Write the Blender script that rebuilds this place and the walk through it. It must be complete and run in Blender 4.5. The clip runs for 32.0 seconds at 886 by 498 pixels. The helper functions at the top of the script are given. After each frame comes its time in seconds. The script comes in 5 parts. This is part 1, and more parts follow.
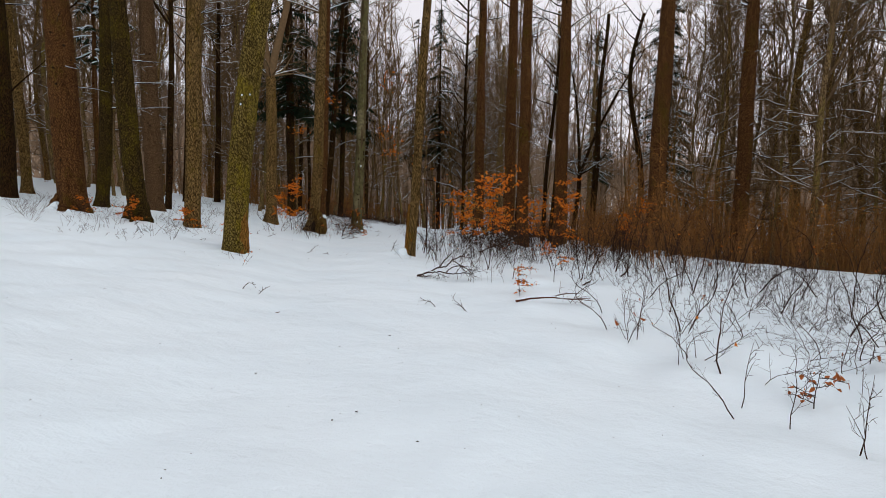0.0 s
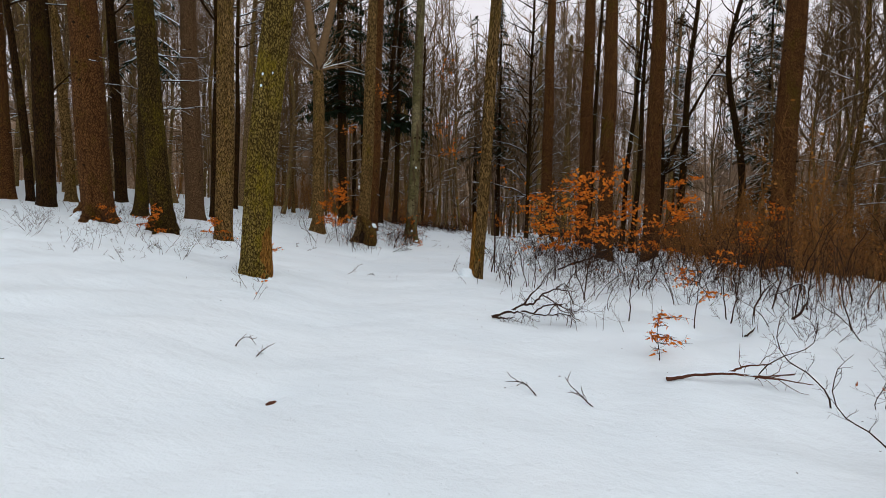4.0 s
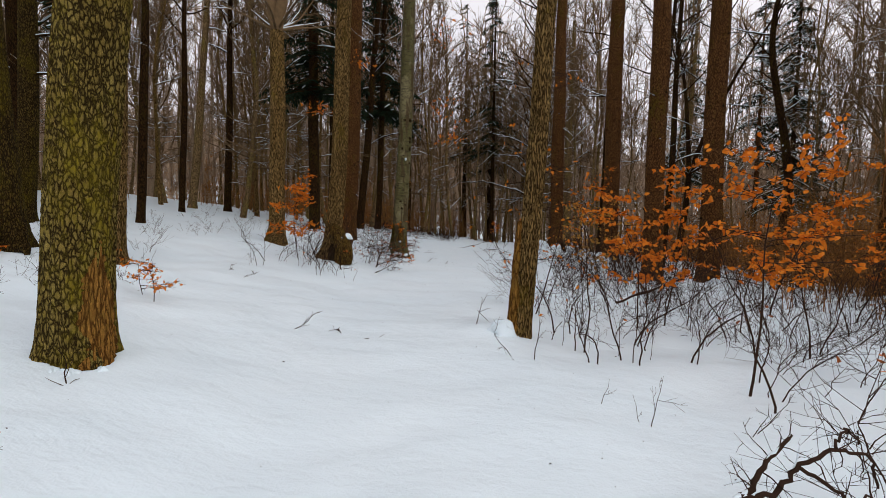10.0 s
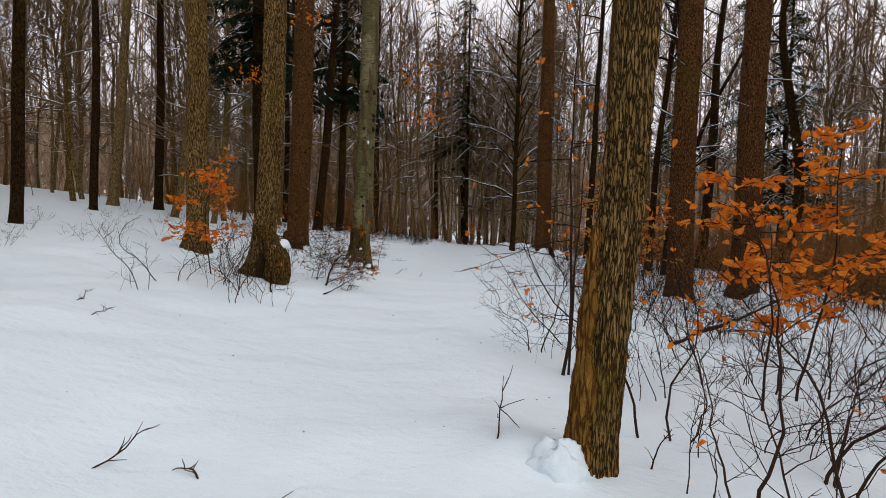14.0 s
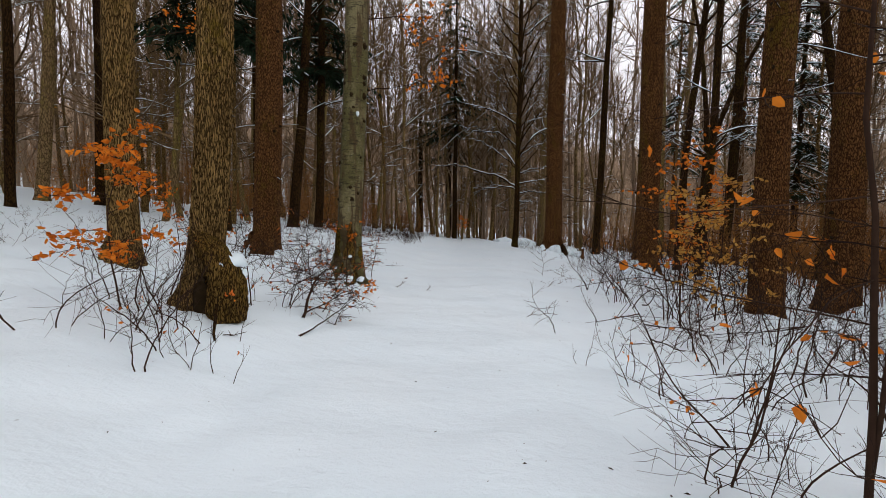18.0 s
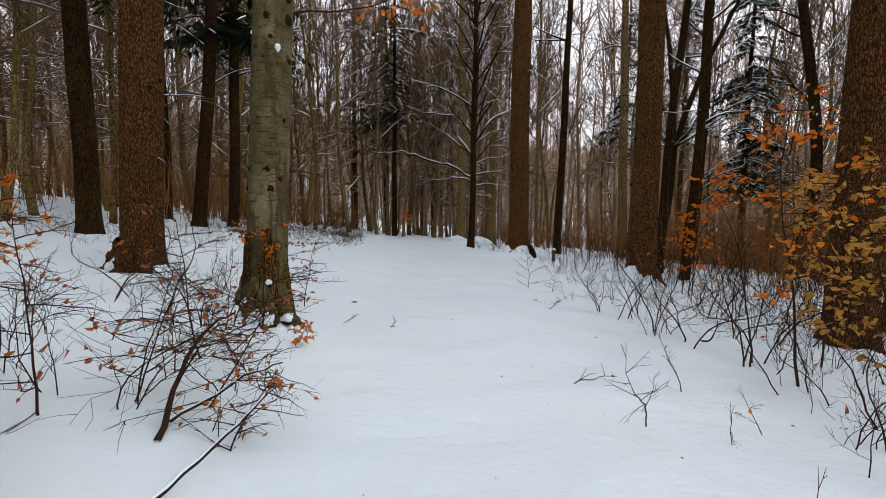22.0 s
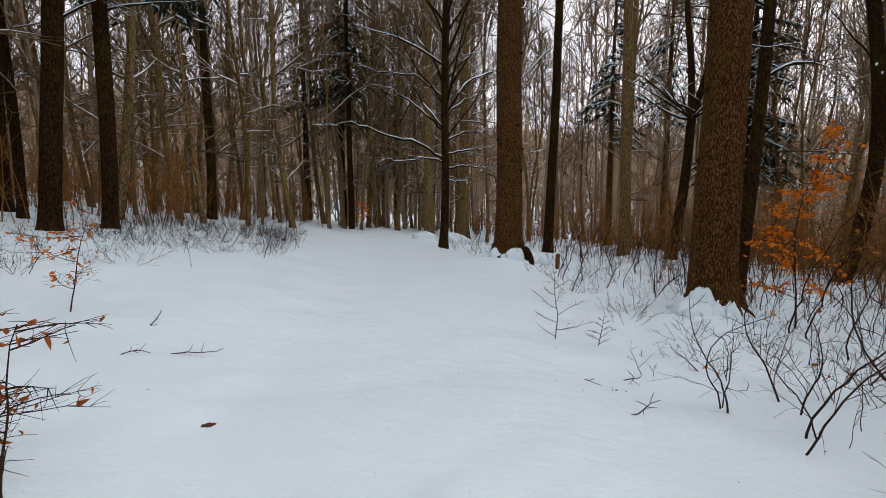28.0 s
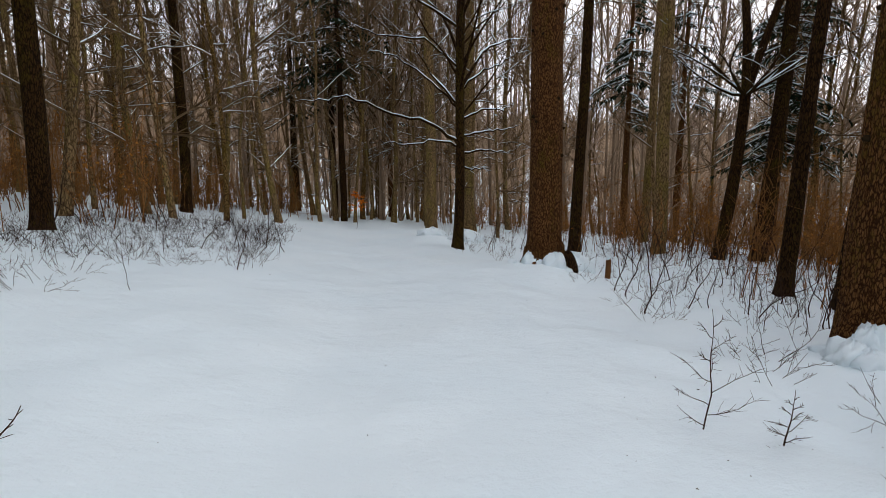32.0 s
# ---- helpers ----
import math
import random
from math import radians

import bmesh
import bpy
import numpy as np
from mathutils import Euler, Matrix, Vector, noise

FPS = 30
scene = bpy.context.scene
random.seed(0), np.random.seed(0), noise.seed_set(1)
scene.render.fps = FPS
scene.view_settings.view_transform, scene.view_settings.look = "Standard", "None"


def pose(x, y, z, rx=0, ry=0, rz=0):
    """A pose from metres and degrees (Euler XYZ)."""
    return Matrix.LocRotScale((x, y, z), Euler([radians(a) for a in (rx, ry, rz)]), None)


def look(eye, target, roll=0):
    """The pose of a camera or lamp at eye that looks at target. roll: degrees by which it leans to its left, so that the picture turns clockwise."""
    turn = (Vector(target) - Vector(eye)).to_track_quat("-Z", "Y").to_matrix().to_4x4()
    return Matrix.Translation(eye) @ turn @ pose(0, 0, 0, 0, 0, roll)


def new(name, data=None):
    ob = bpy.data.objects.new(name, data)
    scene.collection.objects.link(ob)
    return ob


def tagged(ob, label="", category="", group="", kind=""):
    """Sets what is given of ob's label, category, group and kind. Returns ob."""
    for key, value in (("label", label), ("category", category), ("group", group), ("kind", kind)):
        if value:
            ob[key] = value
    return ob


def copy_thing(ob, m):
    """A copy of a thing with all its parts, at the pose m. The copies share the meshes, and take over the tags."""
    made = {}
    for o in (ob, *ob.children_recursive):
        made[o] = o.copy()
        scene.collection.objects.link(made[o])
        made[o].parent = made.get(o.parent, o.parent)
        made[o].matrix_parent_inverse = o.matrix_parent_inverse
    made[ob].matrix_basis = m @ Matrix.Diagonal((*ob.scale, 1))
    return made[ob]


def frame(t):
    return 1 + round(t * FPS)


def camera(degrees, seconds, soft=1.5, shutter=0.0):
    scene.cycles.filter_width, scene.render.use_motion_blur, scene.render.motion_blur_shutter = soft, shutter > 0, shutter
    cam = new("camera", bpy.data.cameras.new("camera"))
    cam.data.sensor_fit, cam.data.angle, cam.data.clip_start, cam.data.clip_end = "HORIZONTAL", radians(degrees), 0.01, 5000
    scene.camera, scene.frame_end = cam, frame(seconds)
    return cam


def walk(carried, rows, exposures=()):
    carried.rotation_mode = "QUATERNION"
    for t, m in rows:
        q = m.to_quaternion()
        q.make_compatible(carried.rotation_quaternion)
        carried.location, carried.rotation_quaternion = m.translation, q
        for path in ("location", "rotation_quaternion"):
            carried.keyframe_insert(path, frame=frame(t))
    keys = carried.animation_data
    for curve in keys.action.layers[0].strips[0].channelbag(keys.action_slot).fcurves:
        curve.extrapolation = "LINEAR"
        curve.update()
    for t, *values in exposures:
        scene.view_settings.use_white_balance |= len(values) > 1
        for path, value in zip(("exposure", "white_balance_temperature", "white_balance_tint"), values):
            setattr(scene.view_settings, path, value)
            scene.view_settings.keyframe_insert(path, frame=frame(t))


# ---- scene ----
cam = camera(87.5, 32.0, soft=0.6)
PATH = [
    (0, (1.156, 0.575, 1.151), (1.007, 2.564, 1.001), 1.0),
    (1, (1.021, 1.228, 1.218), (0.781, 3.209, 1.08), 0.9),
    (2, (0.765, 1.788, 1.281), (0.458, 3.76, 1.163), 0.8),
    (3, (0.66, 2.481, 1.303), (0.282, 4.44, 1.168), 0.7),
    (3.5, (0.603, 2.841, 1.274), (0.215, 4.798, 1.133), 0.7),
    (5.5, (0.275, 4.134, 1.373), (-0.092, 6.097, 1.271), 1.0),
    (6, (0.146, 4.427, 1.358), (-0.213, 6.392, 1.264), 1.0),
    (7, (-0.06, 5.129, 1.352), (-0.384, 7.101, 1.263), 1.0),
    (8, (-0.215, 5.806, 1.404), (-0.532, 7.78, 1.326), 1.1),
    (9, (-0.456, 6.513, 1.406), (-0.752, 8.489, 1.317), 1.3),
    (10, (-0.684, 7.187, 1.406), (-1.0, 9.158, 1.281), 0.9),
    (11, (-0.936, 7.945, 1.384), (-1.216, 9.921, 1.248), 1.0),
    (12, (-0.988, 8.726, 1.409), (-1.229, 10.707, 1.275), 1.0),
    (13, (-1.186, 9.461, 1.39), (-1.357, 11.449, 1.257), 1.1),
    (14, (-1.249, 10.129, 1.414), (-1.435, 12.117, 1.294), 1.1),
    (14.5, (-1.337, 10.444, 1.387), (-1.517, 12.433, 1.279), 1.1),
    (16.5, (-1.864, 11.68, 1.537), (-1.985, 13.671, 1.393), 0.8),
    (17, (-1.998, 11.983, 1.552), (-2.113, 13.974, 1.397), 0.6),
    (18, (-2.138, 12.689, 1.52), (-2.235, 14.681, 1.362), 0.5),
    (19, (-2.32, 13.408, 1.534), (-2.381, 15.4, 1.373), 0.5),
    (20, (-2.491, 14.081, 1.526), (-2.472, 16.073, 1.344), 0.6),
    (21, (-2.637, 14.793, 1.516), (-2.568, 16.783, 1.328), 0.5),
    (22, (-2.758, 15.534, 1.549), (-2.565, 17.516, 1.37), 0.5),
    (23, (-2.655, 16.176, 1.55), (-2.371, 18.148, 1.37), 0.4),
    (24, (-2.501, 16.867, 1.525), (-2.135, 18.824, 1.337), 0.4),
    (25, (-2.388, 17.6, 1.517), (-2.018, 19.555, 1.309), 0.4),
    (26, (-2.403, 18.291, 1.563), (-2.061, 20.25, 1.348), 0.2),
    (26.5, (-2.419, 18.628, 1.567), (-2.101, 20.591, 1.356), 0.0),
    (28.5, (-2.341, 19.779, 1.668), (-1.977, 21.73, 1.427), -0.3),
    (29, (-2.329, 20.033, 1.702), (-1.925, 21.979, 1.485), -0.1),
    (30, (-2.485, 20.615, 1.733), (-2.065, 22.557, 1.499), -0.2),
    (31, (-2.492, 21.163, 1.701), (-2.093, 23.104, 1.429), -0.3),
    (32, (-2.569, 21.814, 1.695), (-2.188, 23.756, 1.407), -0.3),
]
walk(cam, [(t, look(eye, target, roll)) for t, eye, target, roll in PATH],
     exposures=[(0, -0.07, 6500, 10), (6, -0.05, 6520, 10), (13, 0.04, 6540, 11), (20, 0.18, 6500, 10), (23, 0.22, 6350, 9), (26, 0.21, 6340, 8.5), (32, 0.26, 6330, 8)])

# ---- world and light ----
world = bpy.data.worlds.new("overcast_sky")
scene.world = world
world.use_nodes = True
wn, wl = world.node_tree.nodes, world.node_tree.links
wn.clear()
sky = wn.new("ShaderNodeTexSky")
sky.sky_type, sky.sun_disc = "NISHITA", False
sky.sun_elevation, sky.sun_rotation = radians(38), radians(60)
sky.dust_density, sky.air_density = 3.0, 1.0
cloud = wn.new("ShaderNodeMix")
cloud.data_type = "RGBA"
cloud.inputs[0].default_value = 0.86
cloud.inputs[7].default_value = (8.7, 8.4, 8.75, 1)
bg = wn.new("ShaderNodeBackground")
bg.inputs[1].default_value = 0.115
wo = wn.new("ShaderNodeOutputWorld")
wl.new(sky.outputs[0], cloud.inputs[6])
wl.new(cloud.outputs[2], bg.inputs[0])
wl.new(bg.outputs[0], wo.inputs[0])
sun_data = bpy.data.lights.new("sun", "SUN")
sun_data.energy, sun_data.angle, sun_data.color = 0.8, radians(40), (1.0, 0.97, 0.92)
sun = new("sun", sun_data)
sun.matrix_world = look((20, -12, 22), (0, 0, 0))


# ---- materials ----
def material(name):
    m = bpy.data.materials.new(name)
    m.use_nodes = True
    nt = m.node_tree
    return m, nt, nt.nodes["Principled BSDF"]


def node(nt, kind, **values):
    n = nt.nodes.new(kind)
    for key, value in values.items():
        n.inputs[key.replace("_", " ")].default_value = value
    return n


def ramp(nt, source, stops):
    r = nt.nodes.new("ShaderNodeValToRGB")
    e = r.color_ramp.elements
    while len(e) < len(stops):
        e.new(0.5)
    for el, (p, c) in zip(e, stops):
        el.position, el.color = p, (*c, 1)
    nt.links.new(source, r.inputs[0])
    return r.outputs[0]


def mix(nt, fac, a, b):
    m = nt.nodes.new("ShaderNodeMix")
    m.data_type = "RGBA"
    for sock, v in ((m.inputs[0], fac), (m.inputs[6], a), (m.inputs[7], b)):
        if isinstance(v, (int, float)):
            sock.default_value = v
        elif isinstance(v, tuple):
            sock.default_value = (*v, 1)
        else:
            nt.links.new(v, sock)
    return m.outputs[2]


def coords(nt, scale, space="Object"):
    tc = nt.nodes.new("ShaderNodeTexCoord")
    info = nt.nodes.new("ShaderNodeObjectInfo")
    mp = nt.nodes.new("ShaderNodeMapping")
    mp.inputs["Scale"].default_value = scale
    nt.links.new(tc.outputs[space], mp.inputs["Vector"])
    if space == "Object":
        sc = node(nt, "ShaderNodeMath")
        sc.operation, sc.inputs[1].default_value = "MULTIPLY", 37.0
        nt.links.new(info.outputs["Random"], sc.inputs[0])
        nt.links.new(sc.outputs[0], mp.inputs["Location"])
    return mp.outputs[0]


def noise_tex(nt, vec, scale, detail=4.0, rough=0.6):
    n = node(nt, "ShaderNodeTexNoise", Scale=scale, Detail=detail, Roughness=rough)
    nt.links.new(vec, n.inputs["Vector"])
    return n.outputs["Fac"]


def bump(nt, bsdf, height, strength, distance):
    b = node(nt, "ShaderNodeBump", Strength=strength, Distance=distance)
    nt.links.new(height, b.inputs["Height"])
    nt.links.new(b.outputs[0], bsdf.inputs["Normal"])


def snow_material():
    m, nt, p = material("snow")
    tc = nt.nodes.new("ShaderNodeNewGeometry")
    big = noise_tex(nt, tc.outputs["Position"], 0.5, 3)
    stretch = nt.nodes.new("ShaderNodeMapping")
    stretch.inputs["Scale"].default_value = (1.0, 1.5, 1.0)
    nt.links.new(tc.outputs["Position"], stretch.inputs["Vector"])
    ripple = noise_tex(nt, stretch.outputs[0], 2.7, 4, 0.6)
    grit = noise_tex(nt, tc.outputs["Position"], 55, 3, 0.7)
    both = node(nt, "ShaderNodeMath")
    both.operation, both.inputs[1].default_value = "MULTIPLY_ADD", 6.5
    nt.links.new(ripple, both.inputs[0])
    nt.links.new(grit, both.inputs[2])
    fine = both.outputs[0]
    col = mix(nt, big, (0.715, 0.835, 0.90), (0.815, 0.90, 0.935))
    nt.links.new(col, p.inputs["Base Color"])
    p.inputs["Roughness"].default_value = 0.55
    p.inputs["Specular IOR Level"].default_value = 0.25
    bump(nt, p, fine, 0.8, 0.006)
    return m


def fissures(nt, v, scale, width, warp_amount):
    """Narrow cracks between rounded plates, and a tint of its own for each plate."""
    warp = node(nt, "ShaderNodeTexNoise", Scale=scale * 0.5, Detail=3.0, Roughness=0.6)
    nt.links.new(v, warp.inputs["Vector"])
    shift = nt.nodes.new("ShaderNodeVectorMath")
    shift.operation = "MULTIPLY_ADD"
    shift.inputs[1].default_value = (warp_amount, warp_amount, warp_amount)
    nt.links.new(warp.outputs["Color"], shift.inputs[0])
    nt.links.new(v, shift.inputs[2])
    edge = node(nt, "ShaderNodeTexVoronoi", Scale=scale)
    edge.feature = "DISTANCE_TO_EDGE"
    cell = node(nt, "ShaderNodeTexVoronoi", Scale=scale)
    nt.links.new(shift.outputs[0], edge.inputs["Vector"])
    nt.links.new(shift.outputs[0], cell.inputs["Vector"])
    return ramp(nt, edge.outputs["Distance"], [(0.0, (0, 0, 0)), (width * 0.4, (0.22, 0.22, 0.22)), (width, (1, 1, 1))]), cell.outputs["Color"]


def math_node(nt, op, a, b, c=None):
    m = nt.nodes.new("ShaderNodeMath")
    m.operation = op
    for sock, v in zip(m.inputs, (a, b, c)):
        if v is None:
            continue
        if isinstance(v, (int, float)):
            sock.default_value = v
        else:
            nt.links.new(v, sock)
    return m.outputs[0]


def bark_material(name, light, dark, moss, moss_amount, stretch=0.22, scale=16, relief=0.5, crack=0.16, warm=None):
    """Plates of bark in two sizes with dark fissures, stained streaks and moss."""
    m, nt, p = material(name)
    v, v2, v3 = coords(nt, (1, 1, stretch)), coords(nt, (1, 1, 0.55)), coords(nt, (1, 1, 0.10))
    big, tint = fissures(nt, v, scale, crack, 2.2 / scale)
    small, _ = fissures(nt, v, scale * 2.6, crack * 1.7, 1.8 / scale)
    grain = noise_tex(nt, v, scale * 5, 6, 0.75)
    streak = noise_tex(nt, v3, 9, 5, 0.65)
    patch = noise_tex(nt, v2, 1.7, 6, 0.68)
    tone = math_node(nt, "MULTIPLY_ADD", tint, 0.22, math_node(nt, "MULTIPLY", grain, 0.95))
    plates = mix(nt, tone, tuple(0.30 * c for c in light), tuple(1.55 * c for c in light))
    plates = mix(nt, math_node(nt, "MULTIPLY", ramp(nt, streak, [(0.42, (0, 0, 0)), (0.62, (1, 1, 1))]), 0.38), plates, warm or tuple(0.5 * c for c in light))
    plates = mix(nt, math_node(nt, "MULTIPLY_ADD", small, -0.5, 0.5), plates, dark)
    col = mix(nt, big, dark, plates)
    if moss_amount:
        fine = noise_tex(nt, v2, 22, 5, 0.7)
        both = math_node(nt, "MULTIPLY_ADD", fine, 0.5, patch)
        lo = 0.92 - 0.38 * moss_amount
        mask = ramp(nt, both, [(lo, (0, 0, 0)), (lo + 0.16, (1, 1, 1))])
        green = mix(nt, fine, tuple(0.35 * c for c in moss), tuple(1.5 * c for c in moss))
        col = mix(nt, math_node(nt, "MULTIPLY", mask, math_node(nt, "MULTIPLY_ADD", big, 0.55, 0.25)), col, green)
    nt.links.new(col, p.inputs["Base Color"])
    p.inputs["Roughness"].default_value = 0.9
    p.inputs["Specular IOR Level"].default_value = 0.06
    height = math_node(nt, "MULTIPLY_ADD", small, 0.30, math_node(nt, "MULTIPLY_ADD", grain, 0.45, big))
    bump(nt, p, height, relief, 0.022)
    return m


def plain_material(name, a, b, scale=9, rough=0.85):
    m, nt, p = material(name)
    v = coords(nt, (1, 1, 1))
    n = noise_tex(nt, v, scale, 5)
    geo = nt.nodes.new("ShaderNodeNewGeometry")
    f = node(nt, "ShaderNodeMath")
    f.operation = "ADD"
    f.inputs[1].default_value = -0.5
    nt.links.new(geo.outputs["Random Per Island"], f.inputs[0])
    g = node(nt, "ShaderNodeMath")
    g.operation = "MULTIPLY_ADD"
    g.inputs[1].default_value = 0.7
    nt.links.new(f.outputs[0], g.inputs[0])
    nt.links.new(n, g.inputs[2])
    g.use_clamp = True
    nt.links.new(mix(nt, g.outputs[0], a, b), p.inputs["Base Color"])
    p.inputs["Roughness"].default_value = rough
    p.inputs["Specular IOR Level"].default_value = 0.06
    return m


def leaf_material(name, a, b):
    m = plain_material(name, a, b, 3, 0.6)
    nt = m.node_tree
    p, out = nt.nodes["Principled BSDF"], nt.nodes["Material Output"]
    tr = nt.nodes.new("ShaderNodeBsdfTranslucent")
    ms = nt.nodes.new("ShaderNodeMixShader")
    ms.inputs[0].default_value = 0.4
    source = p.inputs["Base Color"].links[0].from_socket
    nt.links.new(source, tr.inputs["Color"])
    nt.links.new(p.outputs[0], ms.inputs[1])
    nt.links.new(tr.outputs[0], ms.inputs[2])
    nt.links.new(ms.outputs[0], out.inputs["Surface"])
    return m


def beech_material():
    """Smooth grey-green bark with fine cross lines, algae, dark stains and pale lichen."""
    m, nt, p = material("beech_bark")
    v, flat, up = coords(nt, (1, 1, 0.7)), coords(nt, (1, 1, 6)), coords(nt, (1, 1, 0.18))
    grain = noise_tex(nt, flat, 11, 6, 0.7)
    fine = noise_tex(nt, v, 60, 5, 0.7)
    col = mix(nt, math_node(nt, "MULTIPLY_ADD", fine, 0.5, math_node(nt, "MULTIPLY", grain, 0.5)), (0.030, 0.024, 0.008), (0.300, 0.255, 0.125))
    algae = ramp(nt, noise_tex(nt, v, 1.5, 7, 0.72), [(0.42, (0, 0, 0)), (0.52, (1, 1, 1))])
    col = mix(nt, math_node(nt, "MULTIPLY", algae, 0.85), col, mix(nt, fine, (0.028, 0.026, 0.006), (0.105, 0.090, 0.022)))
    brown = ramp(nt, noise_tex(nt, up, 5.0, 6, 0.7), [(0.50, (0, 0, 0)), (0.58, (1, 1, 1))])
    col = mix(nt, math_node(nt, "MULTIPLY", brown, 0.85), col, mix(nt, fine, (0.022, 0.012, 0.004), (0.085, 0.048, 0.015)))
    pale = ramp(nt, noise_tex(nt, v, 9.0, 6, 0.75), [(0.60, (0, 0, 0)), (0.68, (1, 1, 1))])
    col = mix(nt, math_node(nt, "MULTIPLY", pale, 0.6), col, (0.25, 0.235, 0.155))
    blotch = ramp(nt, noise_tex(nt, coords(nt, (1, 1, 2.2)), 7, 6, 0.75), [(0.54, (0, 0, 0)), (0.60, (1, 1, 1))])
    col = mix(nt, math_node(nt, "MULTIPLY", blotch, 0.6), col, (0.034, 0.027, 0.008))
    lines = ramp(nt, noise_tex(nt, coords(nt, (1, 1, 9)), 6, 4, 0.6), [(0.58, (0, 0, 0)), (0.62, (1, 1, 1))])
    col = mix(nt, math_node(nt, "MULTIPLY", lines, 0.75), col, (0.016, 0.012, 0.005))
    specks = ramp(nt, noise_tex(nt, v, 34, 3, 0.6), [(0.66, (0, 0, 0)), (0.72, (1, 1, 1))])
    col = mix(nt, math_node(nt, "MULTIPLY", specks, 0.7), col, (0.012, 0.009, 0.004))
    nt.links.new(col, p.inputs["Base Color"])
    p.inputs["Roughness"].default_value = 0.8
    p.inputs["Specular IOR Level"].default_value = 0.25
    bump(nt, p, math_node(nt, "MULTIPLY_ADD", lines, -0.8, math_node(nt, "MULTIPLY_ADD", fine, 0.4, grain)), 0.5, 0.010)
    return m


SNOW = snow_material()
OAK = bark_material("oak_bark_mossy", (0.470, 0.340, 0.090), (0.018, 0.010, 0.002), (0.265, 0.200, 0.012), 0.52, 0.42, 34, 1.0, 0.22, (0.200, 0.105, 0.016))
OAK_DARK = bark_material("oak_bark_dark_moss", (0.180, 0.115, 0.030), (0.012, 0.007, 0.002), (0.125, 0.092, 0.008), 0.55, 0.36, 34, 1.0, 0.28, (0.095, 0.050, 0.010))
OAK_BURL = bark_material("oak_burl", (0.330, 0.195, 0.050), (0.016, 0.008, 0.002), (0.210, 0.140, 0.010), 0.42, 0.20, 42, 1.0, 0.20, (0.200, 0.095, 0.014))
OAK_BROWN = bark_material("oak_bark", (0.650, 0.403, 0.143), (0.018, 0.009, 0.002), (0.200, 0.135, 0.010), 0.30, 0.12, 60, 1.0, 0.22, (0.205, 0.095, 0.016))
SPRUCE = bark_material("spruce_bark", (0.300, 0.140, 0.048), (0.034, 0.013, 0.004), (0.120, 0.080, 0.008), 0.34, 0.34, 36, 1.0, 0.20, (0.175, 0.064, 0.014))
SPRUCE_GREY = bark_material("spruce_bark_grey", (0.320, 0.190, 0.096), (0.050, 0.026, 0.011), (0.09, 0.062, 0.012), 0.2, 0.4, 34, 1.0, 0.22)
BEECH = beech_material()
DARK = bark_material("dark_wet_bark", (0.066, 0.032, 0.009), (0.008, 0.004, 0.002), (0.068, 0.047, 0.006), 0.4, 0.25, 30, 0.8)
# Bark of background trees, its colour paled to suggest distance haze.
HAZED_BARK = bark_material("hazed_far_bark", (0.350, 0.232, 0.112), (0.064, 0.038, 0.016), (0.200, 0.155, 0.030), 0.5, 0.3, 20, 0.6)
# Dark brown of branch knots, and of the shade painted under the burl.
KNOT_AND_SHADE = plain_material("dark_knot_and_gap_shade", (0.009, 0.006, 0.003), (0.038, 0.023, 0.009), 18)
SCAR = bark_material("scraped_ochre_wood", (0.52, 0.25, 0.052), (0.080, 0.030, 0.006), (0.20, 0.11, 0.02), 0.4, 0.14, 34, 0.9, 0.16, (0.20, 0.085, 0.018))
PAINT = plain_material("orange_forest_paint", (0.42, 0.085, 0.012), (0.60, 0.15, 0.03), 12)
CUT = plain_material("rotten_wood", (0.07, 0.03, 0.012), (0.17, 0.08, 0.03), 14)
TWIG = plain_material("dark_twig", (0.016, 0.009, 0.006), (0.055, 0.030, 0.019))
# Pale brown carries the distance haze of the far and hillside woods.
HAZED_WOODS = plain_material("hazed_distant_wood", (0.210, 0.145, 0.095), (0.430, 0.310, 0.210))
# Crown twigs lightened in colour for haze and light lost among dense trunks.
HAZED_TWIG = plain_material("hazed_twig", (0.072, 0.044, 0.022), (0.215, 0.138, 0.070))
BROWN = plain_material("brown_thicket", (0.105, 0.045, 0.013), (0.32, 0.150, 0.047))
BROWN_LEAF = leaf_material("brown_withered_leaf", (0.28, 0.11, 0.02), (0.52, 0.23, 0.05))
LEAF = leaf_material("orange_beech_leaf", (0.46, 0.090, 0.008), (0.88, 0.290, 0.030))
LEAF_TAN = leaf_material("tan_beech_leaf", (0.36, 0.15, 0.025), (0.60, 0.34, 0.08))
LEAF_RUST = leaf_material("rusty_beech_leaf", (0.24, 0.055, 0.016), (0.50, 0.17, 0.05))
NEEDLE = plain_material("spruce_needle", (0.010, 0.020, 0.010), (0.035, 0.055, 0.028))
WET = plain_material("wet_red_wood", (0.05, 0.018, 0.010), (0.12, 0.05, 0.03))


# ---- the lie of the land ----
def smooth(a, b, v):
    t = np.clip((v - a) / (b - a), 0, 1)
    return t * t * (3 - 2 * t)


def trail(y):
    return np.interp(y, [-20, 0, 9, 12, 15.5, 20, 30, 40, 60], [3, 1.1, -0.9, -1.7, -2.7, -2.4, -1.2, -1.5, -3])


MOUNDS = [(-5.1, 17.8, 0.16, 1.3), (-4.7, 20.7, 0.15, 1.3), (1.15, 30.3, 0.28, 0.9), (-10.5, 15.5, 0.15, 3.0), (0.2, 35.0, 0.2, 1.4),
          (2.3, 25.4, 0.16, 0.7), (-0.98, 12.75, 0.10, 0.36), (-4.2, 10.7, 0.05, 0.6)]


